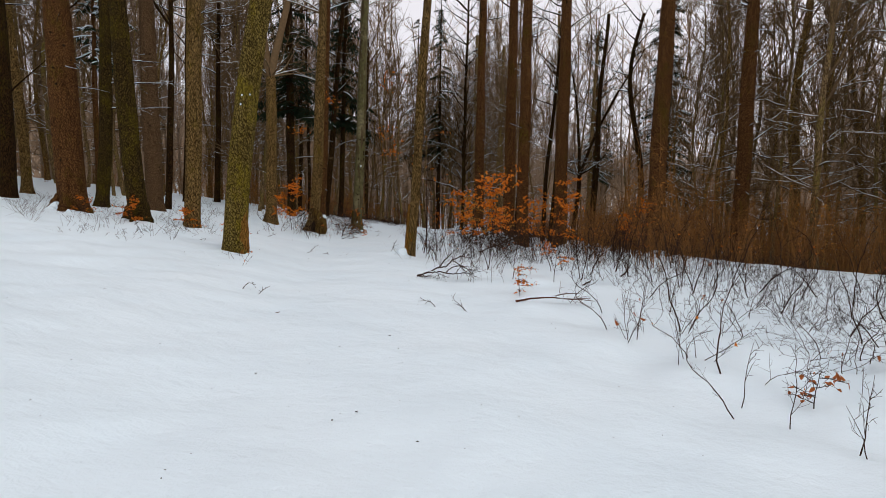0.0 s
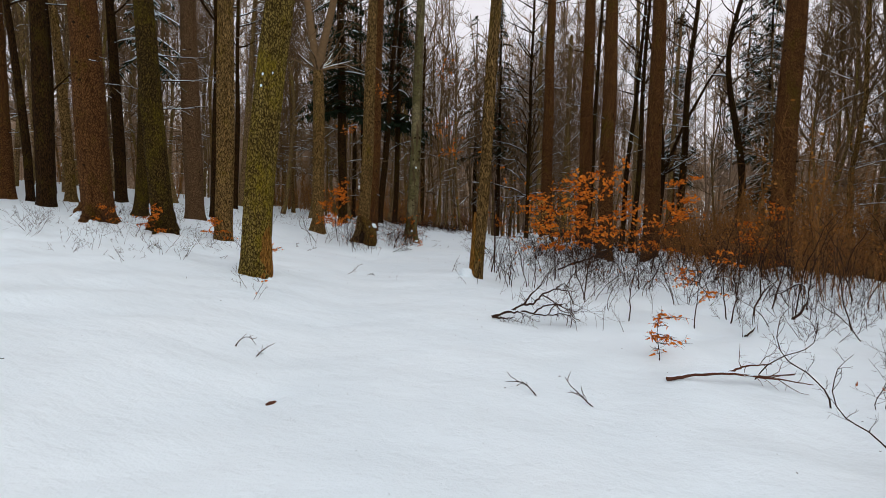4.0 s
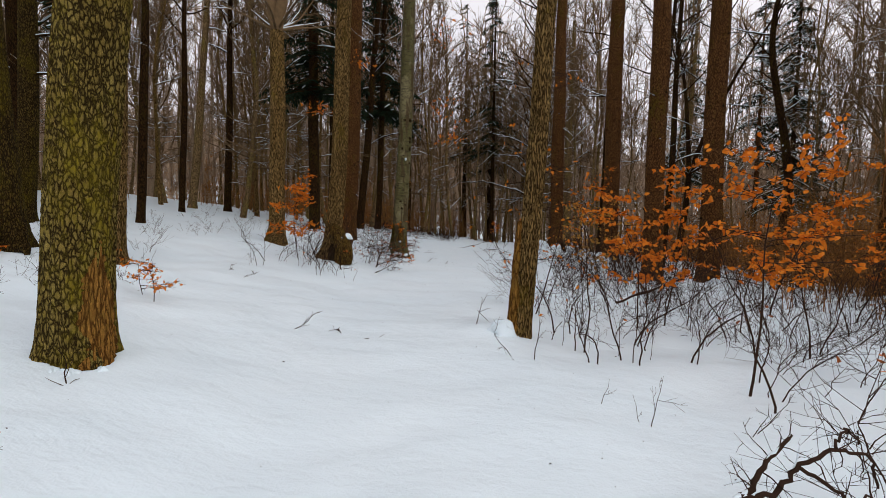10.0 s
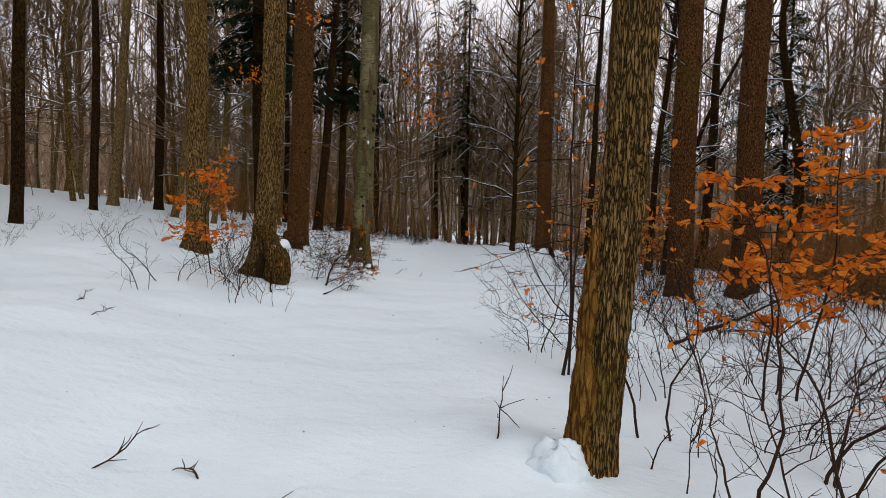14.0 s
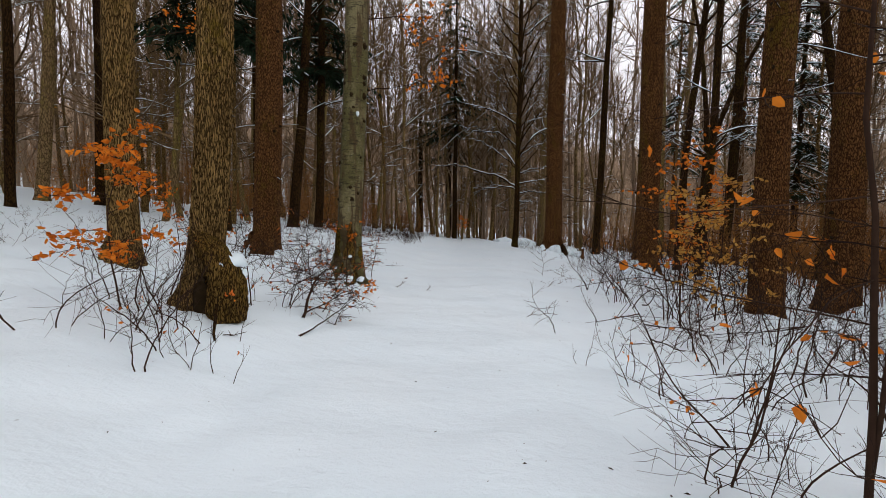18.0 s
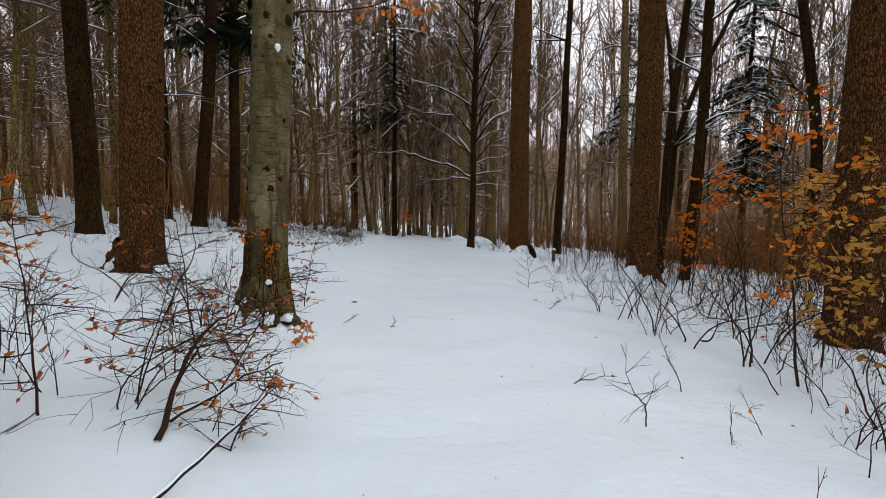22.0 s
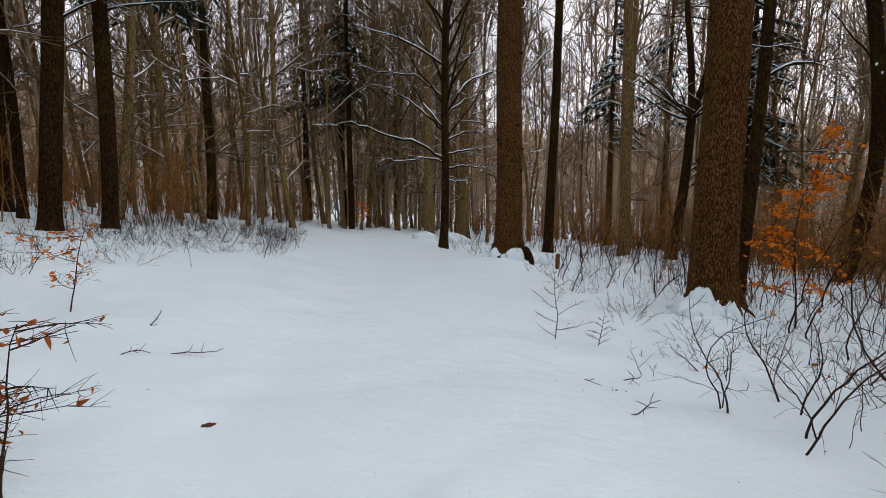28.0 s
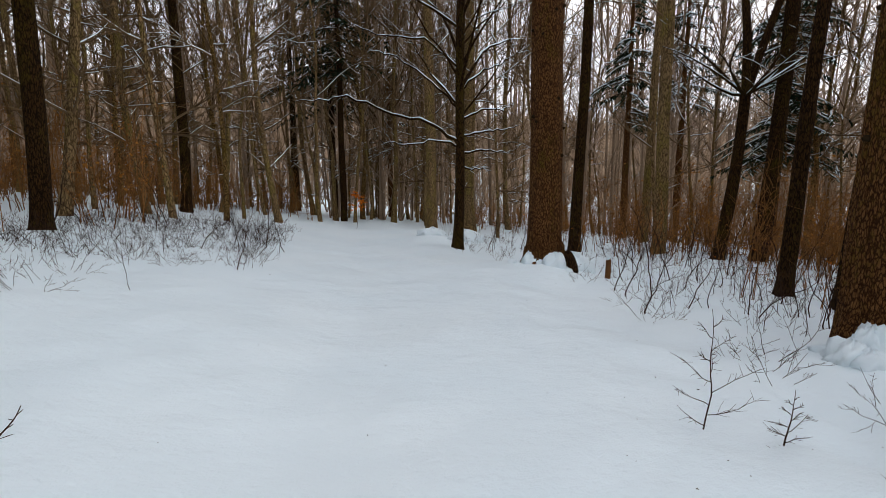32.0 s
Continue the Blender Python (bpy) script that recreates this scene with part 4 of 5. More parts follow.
for y0, y1, u0, u1, number in beds:
    n = 0
    while n < number:
        y = rng.uniform(y0, y1)
        u = u0 + (u1 - u0) * rng.random()
        x = float(trail(y)) + u
        if not far_from_trunks(x, y, 0.35) or math.hypot(x - 1.5, y - 24.6) < 1.5 or math.hypot(x - 0.75, y - 10.3) < 0.8:
            continue
        k = int(rng.integers(0, 10))
        m = standing(x, y, rng.uniform(0, 360), rng.uniform(0.75, 1.15))
        if k in made:
            copy_thing(made[k], m)
        else:
            made[k] = plant(shoots[k], "sapling", "thin leafless shoot rising from the snow", "sapling", "leafless shoots beside the track", m, TWIG, LEAF_RUST)
        n += 1

# Single shoots that stand close to the track.
for seed, x, y, h, stems, turn in ((353, -0.97, 18.61, 1.05, 1, 0), (304, 1.12, 20.16, 1.7, 2, 80), (305, 0.65, 20.5, 1.3, 1, 20),
                                   (306, 0.49, 22.68, 0.95, 1, 200), (307, 0.4, 21.91, 1.0, 1, 120), (308, 0.72, 21.43, 1.5, 2, 60), (309, 0.73, 20.75, 1.3, 1, 10), 
                                   (311, 0.07, 12.42, 1.35, 2, 30), (312, 0.43, 12.18, 1.3, 1, 150), (313, -0.68, 11.82, 0.55, 1, 0),
                                   (331, -0.15, 13.38, 1.5, 1, 0), (332, 0.03, 13.31, 1.2, 1, 90), (333, -0.5, 11.8, 0.8, 1, 20), (334, 0.16, 11.98, 1.0, 2, 60), (335, 0.69, 12.87, 1.4, 2, 0), (336, 0.57, 12.03, 1.1, 2, 100), (337, 1.13, 12.31, 1.3, 2, 0),
                                   (338, -0.45, 18.41, 0.45, 1, 0), (339, -0.05, 18.55, 0.5, 1, 40), (340, 2.04, 20.87, 1.6, 1, 0), (341, 0.1, 17.95, 0.6, 1, 0), (342, 0.35, 17.3, 1.0, 3, 0), (343, 0.2, 16.6, 1.1, 3, 50), (344, -0.15, 15.7, 0.8, 3, 80),
                                   (345, -4.72, 16.48, 0.55, 1, 0), (346, -4.43, 18.58, 1.0, 2, 0), (347, -4.04, 18.99, 0.8, 2, 30), (348, -3.9, 18.4, 0.5, 2, 10), (349, 3.15, 6.33, 0.5, 2, 0), (350, 3.66, 6.37, 0.6, 2, 0), (351, 3.46, 5.62, 0.8, 2, 0), (352, 2.94, 6.05, 0.4, 1, 0), (314, 3.64, 3.66, 0.6, 2, 0), (315, 3.54, 5.52, 0.7, 3, 0),
                                   (316, -4.69, 16.2, 1.3, 2, 0), (317, -4.96, 16.75, 1.2, 2, 70), (318, -5.3, 16.9, 1.4, 2, 10), (319, -4.48, 19.16, 0.9, 2, 0), (320, -4.92, 20.08, 1.0, 3, 0),
                                   (321, -4.35, 17.02, 0.5, 1, 180), (322, 0.5, 22.61, 1.1, 2, 0), (324, -3.2, 8.8, 0.45, 2, 0), (325, -3.6, 9.3, 0.5, 2, 0), (326, 0.73, 22.16, 1.3, 2, 90), (354, -4.86, 16.6, 1.2, 1, 0), (355, -4.42, 16.31, 0.6, 2, 0), (356, -4.22, 16.37, 0.55, 1, 60), (357, -4.02, 16.27, 0.45, 1, 20), (358, -4.98, 17.06, 1.2, 2, 0), (359, -5.76, 17.83, 1.1, 2, 0),
                                   (360, 1.28, 20.31, 1.5, 2, 0), (361, -0.2, 19.34, 0.85, 1, 0), (362, 0.56, 21.16, 1.1, 2, 0), (363, 1.73, 21.23, 1.4, 2, 0), (364, 0.29, 10.62, 0.45, 2, 0), (365, 1.02, 10.75, 0.5, 2, 90), (366, 1.7, 10.75, 0.9, 2, 0), (367, -0.02, 10.87, 0.25, 1, 0),
                                   (368, -0.9, 17.35, 0.5, 2, 0), (369, -0.6, 17.09, 0.6, 2, 40), (370, -0.66, 16.78, 0.7, 2, 0), (371, -0.4, 16.64, 0.9, 2, 70), (372, -4.43, 20.3, 1.2, 2, 0), (373, -4.75, 20.2, 1.5, 2, 40), (327, 1.0, 23.2, 0.5, 2, 10), (328, 0.2, 23.3, 0.35, 2, 120)):
    plant(sapling(seed, h * (1.25 if x > 0 and y > 20 or y < 14 and h > 0.9 else 1), stems, leaves=0.10 if seed % 3 == 0 else 0.0, pole=h > 0.7, stout=(1.5 if x > 0 and y > 20 or y < 14 and h > 0.9 else 1.3)), "sapling", "single leafless shoot beside the open snow", "sapling", "leafless shoots beside the track", standing(x, y, turn))


plant(herringbone(301, 1.0), "sapling", "small upright leafless shoot with even side twigs", "sapling", "leafless shoots beside the track", standing(-0.18, 24.47, 12))
plant(herringbone(302, 0.45), "sapling", "small upright leafless shoot with even side twigs", "sapling", "leafless shoots beside the track", standing(0.24, 24.22, -20))


def leafy_beech(seed, height, lean, from_h, count, reach, rate):
    """A young beech that keeps its withered leaves in flat sprays."""
    rng = np.random.default_rng(seed)
    stem, twigs, leaf, snow = Geo(), Geo(), Geo(), Geo()
    size = 0.62 if height < 1.65 else 0.95
    q = wander(rng, (0, 0, -0.1), (lean, 0.05, 1), height, 10, 0.085, 0.02)
    rq = np.linspace(0.004 + 0.0034 * height, 0.002, len(q))
    stem.tube(q, rq, 6)
    for k in range(count):
        f = from_h + (1 - from_h) * (k + rng.random()) / count
        i = min(int(f * 10), 9)
        b = rng.random() * 6.28
        w = wander(rng, q[i] + (q[i + 1] - q[i]) * rng.random(), (math.cos(b), math.sin(b), rng.uniform(-0.05, 0.45)), reach * rng.uniform(0.5, 1.1) * (1.2 - 0.6 * f), 6, 0.10, -0.01)
        wr = np.linspace(0.0042, 0.0015, 7)
        twigs.tube(w, wr, 4)
        put_leaves(rng, leaf, w[2:], rate, size)
        for _ in range(9):
            j = rng.integers(1, 6)
            t = wander(rng, w[j], (w[j + 1] - w[j]) * 6 + rng.normal(0, 0.7, 3) * (1, 1, 0.3), reach * rng.uniform(0.12, 0.35), 3, 0.12, -0.02)
            twigs.tube(t, (0.0022, 0.0019, 0.0015, 0.001), 3)
            put_leaves(rng, leaf, t, rate, size)
    return stem, twigs, leaf, snow


for seed, x, y, h, lean, fh, count, reach, rate, mat, turn in (
        (401, 1.41, 11.66, 2.5, 0.24, 0.40, 20, 1.0, 2.2, LEAF, 0), (402, 1.5, 14.4, 2.5, -0.05, 0.30, 22, 0.70, 2.6, LEAF, 40), (403, 1.05, 14.1, 2.2, -0.1, 0.30, 20, 0.75, 2.4, LEAF, 140),
        (404, 2.6, 12.9, 2.0, 0.05, 0.40, 12, 0.7, 1.2, LEAF, 80), (405, 0.95, 19.35, 3.2, 0.05, 0.35, 20, 1.0, 1.3, LEAF, 10), (406, 1.35, 18.8, 2.2, 0.1, 0.25, 22, 0.85, 1.5, LEAF_TAN, 200),
        (407, 1.7, 19.9, 2.4, 0.0, 0.25, 22, 0.85, 1.4, LEAF_TAN, 300), (408, -5.75, 17.35, 2.0, 0.0, 0.3, 18, 0.75, 3.0, LEAF, 0), (409, -5.5, 18.9, 1.5, 0.1, 0.35, 9, 0.6, 1.3, LEAF, 50),
        (410, -7.55, 21.2, 1.4, 0.0, 0.15, 12, 0.6, 3.0, LEAF, 0), (411, -4.25, 22.0, 1.3, -0.05, 0.25, 16, 0.65, 0.7, LEAF_RUST, 0), (412, -4.5, 22.3, 1.2, -0.1, 0.25, 15, 0.65, 0.7, LEAF_RUST, 90),
        (437, -4.35, 19.62, 1.0, 1.7, 0.2, 9, 0.42, 0.3, LEAF_RUST, 38), (438, -3.85, 20.15, 0.42, 0.9, 0.3, 7, 0.26, 0.9, LEAF, 20), (439, -4.5, 19.95, 0.9, 1.2, 0.2, 9, 0.45, 0.2, LEAF_RUST, 10), (440, -4.01, 21.78, 1.0, 0.1, 0.2, 12, 0.5, 0.2, LEAF_RUST, 0), (413, -5.5, 25.0, 1.2, 0.15, 0.2, 9, 0.8, 1.2, LEAF, 0), (414, 3.83, 4.33, 0.40, 0.1, 0.3, 7, 0.26, 0.45, LEAF_RUST, 0), (415, 1.88, 8.38, 0.62, 0.0, 0.25, 9, 0.40, 0.9, LEAF, 0),
        (416, -8.55, 12.85, 0.75, 0.0, 0.2, 10, 0.5, 2.6, LEAF, 0), (417, -7.35, 13.6, 0.7, 0.0, 0.2, 9, 0.5, 2.4, LEAF, 0), (418, -10.2, 13.2, 0.6, 0.0, 0.2, 7, 0.5, 1.4, LEAF, 0),
        (419, -5.05, 12.15, 0.6, 0.15, 0.3, 7, 0.45, 1.0, LEAF, 0), (420, -5.4, 12.4, 0.5, -0.1, 0.3, 6, 0.45, 0.8, LEAF, 0), (421, -2.40, 41.0, 1.6, 0.0, 0.55, 12, 0.65, 5.0, LEAF, 0),
        (422, -0.50, 14.6, 4.2, 0.02, 0.25, 16, 1.3, 0.22, LEAF, 0), (430, -0.42, 14.68, 2.8, -0.22, 0.2, 10, 1.0, 0.3, LEAF, 0), (431, -0.40, 14.6, 2.4, 0.35, 0.2, 10, 1.0, 0.3, LEAF, 0), (433, -4.1, 18.75, 1.1, 0.3, 0.15, 16, 0.7, 0.22, LEAF_RUST, 0), (434, -4.4, 19.5, 1.3, 0.1, 0.15, 18, 0.7, 0.15, LEAF_RUST, 70), (435, -3.75, 18.2, 0.6, 0.3, 0.1, 12, 0.5, 0.2, LEAF_RUST, 30), (436, -4.8, 18.3, 1.3, 0.2, 0.15, 16, 0.8, 0.15, LEAF_RUST, 120), (432, -0.2, 15.9, 1.6, -0.8, 0.15, 10, 0.7, 0.1, LEAF, 0), (429, -4.15, 20.38, 1.6, -0.08, 0.45, 9, 0.36, 1.3, LEAF, 0), (423, 3.6, 24.9, 3.0, 0.1, 0.15, 24, 0.9, 3.4, LEAF, 30), (424, 2.7, 9.9, 1.2, 0.1, 0.3, 8, 0.6, 1.4, LEAF, 0), (425, -4.5, 18.6, 1.0, 0.4, 0.2, 12, 0.7, 0.35, LEAF_RUST, 20),
        (426, -3.9, 19.3, 0.8, 0.5, 0.15, 11, 0.6, 0.35, LEAF_RUST, 200), (427, 3.4, 15.4, 2.5, 0.0, 0.25, 20, 0.9, 3.0, LEAF, 0), (428, 6.5, 17.5, 2.2, 0.0, 0.2, 18, 0.9, 2.8, LEAF, 0)):
    plant(leafy_beech(seed, h, lean, fh, count, reach, rate), "young_beech", "young beech that keeps its withered %s leaves" % {LEAF: "orange", LEAF_TAN: "tan", LEAF_RUST: "rusty brown"}[mat], "sapling", "leafy young beeches", standing(x, y, turn), TWIG, mat)


# ---- thickets behind ----
def bushlet(seed, height):
    rng = np.random.default_rng(seed)
    g, lf = Geo(), Geo()
    put = lambda line: put_leaves(rng, lf, line, 1.1)
    for _ in range(4):
        a = rng.random() * 6.28
        q = wander(rng, (0.2 * rng.normal(), 0.2 * rng.normal(), -0.05), (0.2 * math.cos(a), 0.2 * math.sin(a), 1), height * rng.uniform(0.6, 1), 3, 0.08, 0.02)
        g.tube(q, np.linspace(0.013, 0.004, 4), 3)
        for _ in range(14):
            w = wander(rng, q[rng.integers(1, 4)] - (0, 0, 0.3 * rng.random()), rng.normal(0, 1, 3) + (0, 0, 0.9), height * rng.uniform(0.12, 0.38), 1, 0.1)
            g.spike(w[0], w[1], 0.007)
            if rng.random() < 0.65:
                put(w)
    return g, lf


kinds = [bushlet(500 + k, 1.6 + 0.3 * k) for k in range(6)]
rng = np.random.default_rng(21)
thick, thick_left, brown = Geo(), Geo(), Geo()
for geo, number, y0, y1, u0, u1 in ((thick, 500, 15, 36, 8.8, 26), (thick, 520, 27, 62, 5.0, 30), (thick, 45, 11, 27, 6.8, 9.6), (thick_left, 250, 30, 62, -20, -6.5), (thick_left, 60, 46, 62, -8, 3), (thick_left, 50, 10, 40, -34, -17)):
    n = 0
    while n < number:
        y = rng.uniform(y0, y1)
        u = u0 + (u1 - u0) * rng.random()
        x = float(trail(y)) + u
        if abs(u) < 2.8:
            continue
        k, sc, tu, at = int(rng.integers(0, 6)), rng.uniform(0.7, 1.25) * (0.55 if u1 < 10 and u0 > 5 else 0.68 if y0 == 27 else 1), rng.uniform(0, 6.28), (x, y, ground(x, y))
        geo.merge(kinds[k][0], scale=sc, turn=tu, at=at)
        if rng.random() < 0.6:
            brown.merge(kinds[k][1], scale=sc, turn=tu, at=at)
        n += 1
tagged(new("thicket_foliage", brown.mesh("thicket_foliage", BROWN_LEAF, False)), "withered brown leaves that hang on in the thicket", "foliage", kind="stuff")
tagged(new("thicket", thick.mesh("thicket", BROWN)), "dense brown thicket of young beech stems", "thicket", kind="stuff")
tagged(new("thicket", thick_left.mesh("thicket", BROWN)), "brown undergrowth on the snowy bank", "thicket", kind="stuff")


# ---- conifers with boughs ----
def conifer(seed, x, y, d, base, top, reach, label, snowy=0.5, number=60, mat=SPRUCE, low=1.2):
    rng = np.random.default_rng(seed)
    root = thing("spruce_tree", label, "tree", at=(x, y, ground(x, y)))
    trunk, wood, needles, snow = Geo(), Geo(), Geo(), Geo()
    z = np.linspace(-0.3, top, 16)
    trunk.tube(np.stack([0.02 * np.sin(z), 0.02 * np.cos(0.7 * z), z], 1), d / 2 * (1 - 0.9 * np.clip(z, 0, None) / top), 10)
    for _ in range(number):
        h = base + (top - base) * rng.random() ** low
        a = rng.random() * 6.28
        ln = reach * (1.08 - (h - base) / (top - base)) * rng.uniform(0.6, 1.05) + 0.2
        q = wander(rng, (0, 0, h), (math.cos(a), math.sin(a), -0.1), ln, 6, 0.04, -0.09)
        rq = np.linspace(0.022, 0.006, 7)
        wood.tube(q, rq, 4)
        if rng.random() < snowy:
            snow_line(snow, q + (0, 0, 0.02), rq * 2.6, rng, 1.0, 5)
        side = np.array([-math.sin(a), math.cos(a), 0])
        for k in range(30):
            f = 0.12 + 0.88 * rng.random()
            j = min(int(f * 6), 5)
            s = q[j] + (q[j + 1] - q[j]) * rng.random()
            w = (1 if k % 2 else -1) * side * rng.uniform(0.5, 1) + (q[j + 1] - q[j]) * 2 / ln * rng.uniform(0.4, 1) + np.array([0, 0, rng.uniform(-0.8, -0.1)])
            w /= np.linalg.norm(w)
            l = (0.24 + 0.36 * ln / reach * (1.1 - f)) * rng.uniform(0.7, 1.3)
            across = np.cross(w, (0, 0, 1)) * 0.05
            up = np.array([0, 0, 0.018])
            needles.add([s, s + w * l * 0.4 + across, s + w * l, s + w * l * 0.4 - across, s + w * l * 0.4 + up, s + w * l * 0.4 - up * 1.5], [(0, 1, 2, 4), (0, 4, 2, 3), (0, 3, 2, 5), (0, 5, 2, 1)])
            if rng.random() < snowy * 0.3:
                t = np.array([s + w * l * 0.1, s + w * l * 0.5, s + w * l * 0.9]) + (0, 0, 0.025)
                snow.tube(t, (0.012, 0.03, 0.01), 4)
    part("trunk", trunk, mat, root)
    part("crown", wood, DARK, root)
    part("foliage", needles, NEEDLE, root, "dark green needle sprays")
    if snow.n:
        part("branch_snow", snow, SNOW, root, "white snow lying on the boughs")


conifer(601, -9.45, 26.55, 0.06, 6.0, 19, 2.3, "dark spruce with drooping black-green boughs", 0.02, 150, DARK, 2.4)
conifer(602, -8.22, 31.95, 0.06, 6.4, 20, 2.4, "dark spruce with drooping black-green boughs", 0.02, 150, DARK, 2.4)
conifer(603, -17.0, 21.6, 0.3, 6.2, 15, 2.2, "spruce with snow-laden green boughs", 0.9, 46)
conifer(604, 16.2, 39.6, 0.4, 4.6, 22, 2.6, "tall green spruce powdered with snow", 0.45, 210, DARK, 1.7)
conifer(605, 18.5, 49.0, 0.5, 9.0, 24, 3.0, "tall green spruce powdered with snow", 0.6, 90)
conifer(606, -3.8, 57.0, 0.6, 7.5, 26, 4.4, "tall dark spruce ahead of the track", 0.12, 150, DARK, 1.6)
conifer(610, -3.0, 48.5, 0.4, 8.0, 25, 3.2, "dark spruce with drooping boughs beside the bend", 0.10, 100, DARK, 1.5)
conifer(607, -6.8, 60.0, 0.6, 9.0, 26, 4.0, "tall dark spruce ahead of the track", 0.12, 110, DARK, 1.6)
conifer(608, 11.5, 44.0, 0.4, 6.0, 19, 2.2, "green spruce among leafless trees", 0.5, 70)
conifer(609, 0.6, 60.0, 0.5, 5.0, 20, 3.0, "dark spruce ahead of the track", 0.3, 80)


# ---- fallen wood and small things ----
def blob(geo, at, size, seed, rows=10, sides=16, rough=0.18):
    rng = np.random.default_rng(seed)
    ph = rng.random(6) * 6.28
    a, b = np.meshgrid(np.linspace(0.02, math.pi * 0.62, rows), np.linspace(0, 2 * math.pi, sides, endpoint=False), indexing="ij")
    w = 1 + 0.06 * np.sin(14 * b + 11 * a + ph[5]) * np.sin(12 * a) + rough * (np.sin(3 * b + ph[0] + 2 * a) * np.sin(2 * a + ph[1]) + 0.6 * np.sin(5 * b + ph[2]) * np.sin(4 * a + ph[3]) + 0.4 * np.sin(9 * b + 7 * a + ph[4]))
    v = np.stack([np.sin(a) * np.cos(b) * w * size[0], np.sin(a) * np.sin(b) * w * size[1], np.cos(a) * w * size[2]], -1) + np.asarray(at)
    k, i = np.meshgrid(np.arange(rows - 1), np.arange(sides), indexing="ij")
    j = (i + 1) % sides
    geo.add(v.reshape(-1, 3), np.stack([k * sides + i, (k + 1) * sides + i, (k + 1) * sides + j, k * sides + j], -1).reshape(-1, 4))


def snow_mound(x, y, size, seed, label="lumpy heap of snow over roots"):
    g = Geo()
    blob(g, (0, 0, 0), size, seed, 18, 32, 0.16)
    ob = new("snow_mound", g.mesh("snow_mound", SNOW))
    ob.location = (x, y, ground(x, y) - 0.05)
    tagged(ob, label, "snow")


snow_mound(2.40, 25.30, (0.20, 0.18, 0.36), 1)
snow_mound(2.22, 25.32, (0.26, 0.20, 0.24), 16)
snow_mound(-0.84, 12.6, (0.16, 0.13, 0.16), 17)
snow_mound(2.22, 25.15, (0.20, 0.18, 0.17), 12)
snow_mound(2.55, 25.0, (0.10, 0.10, 0.13), 13)
snow_mound(3.3, 25.1, (0.17, 0.16, 0.22), 14)
snow_mound(3.16, 25.3, (0.14, 0.14, 0.26), 2)
snow_mound(2.92, 25.08, (0.10, 0.10, 0.12), 3)
snow_mound(1.2, 29.95, (0.24, 0.20, 0.26), 4)
snow_mound(1.72, 30.15, (0.34, 0.26, 0.30), 5)
snow_mound(0.55, 34.6, (0.5, 0.4, 0.30), 6, "rounded heap of snow beside the track")
snow_mound(-0.2, 35.6, (0.45, 0.4, 0.28), 7, "rounded heap of snow beside the track")
snow_mound(-4.55, 20.45, (0.20, 0.16, 0.22), 8)
snow_mound(-0.78, 12.62, (0.13, 0.10, 0.11), 15)
snow_mound(2.84, 20.45, (0.3, 0.25, 0.14), 9)
snow_mound(5.0, 21.15, (0.4, 0.25, 0.2), 10)
snow_mound(8.3, 19.35, (0.5, 0.3, 0.25), 11)

def named_tree(start):
    return [o for o in scene.objects if o.get("label", "").startswith(start)][0]


def add_roots(tree, radius, angles, reach, mat, seed):
    """Roots that run out from the foot and dive into the snow."""
    rng = np.random.default_rng(seed)
    for a in angles:
        a = a + rng.normal(0, 0.12)
        ln = reach * rng.uniform(0.7, 1.2)
        bend = rng.normal(0, 0.25)
        q = []
        for f, h in ((0.60, 0.45), (0.85, 0.26), (1.0, 0.13), (1.15, 0.04)):
            q.append((radius * f * math.cos(a), radius * f * math.sin(a), h))
        for f, h in ((0.4, 0.05), (0.75, 0.0), (1.0, -0.07)):
            b = a + bend * f
            q.append((radius * 1.15 * math.cos(a) + ln * f * math.cos(b), radius * 1.15 * math.sin(a) + ln * f * math.sin(b), h - 0.05))
        t = np.linspace(0, 6, 19)
        q = np.stack([np.interp(t, np.arange(7), np.array(q)[:, c]) for c in range(3)], 1) + rng.normal(0, 0.006, (19, 3))
        g = Geo()
        g.tube(q, np.interp(t, [0, 2, 4, 6], [0.10, 0.085, 0.06, 0.03]) * radius / 0.27, 10, 1 + 0.10 * rng.normal(0, 1, (19, 10)))
        part("root", g, mat, tree)


def clods(x, y, radius, number, a0, a1, size, seed):
    """Small clods of snow caught round a trunk's foot."""
    rng = np.random.default_rng(seed)
    for _ in range(number):
        a, d = rng.uniform(a0, a1), radius * rng.uniform(0.95, 1.9)
        w = size * rng.uniform(0.5, 1.2)
        cx, cy = x + d * math.cos(a), y + d * math.sin(a)
        snow_mound(cx, cy, (w * rng.uniform(0.8, 1.4), w, w * rng.uniform(0.9, 1.9) * (1.6 - 0.6 * d / radius)), int(rng.integers(1000)), "small clod of snow caught at a tree foot")


add_roots(named_tree("grey-green smooth-barked"), 0.27, (3.5, 4.3, 5.1, 5.9), 0.14, BEECH, 1)
clods(-4.225, 20.81, 0.26, 9, 3.4, 6.2, 0.11, 2)
add_roots(named_tree("broad brown spruce with flaky"), 0.34, (2.8, 3.6, 4.3, 5.1, 5.9), 0.16, SPRUCE, 3)
clods(2.75, 25.5, 0.34, 14, 2.7, 5.2, 0.13, 4)
clods(2.75, 25.5, 0.34, 4, 5.4, 6.4, 0.12, 5)
add_roots(named_tree("straight brown spruce with a mossy"), 0.35, (3.3, 4.2, 5.0, 5.8), 0.16, SPRUCE, 6)
clods(1.15, 30.4, 0.36, 9, 3.2, 6.2, 0.13, 7)
add_roots(named_tree("reddish-brown spruce behind"), 0.38, (3.7, 4.5, 5.4), 0.22, SPRUCE, 8)
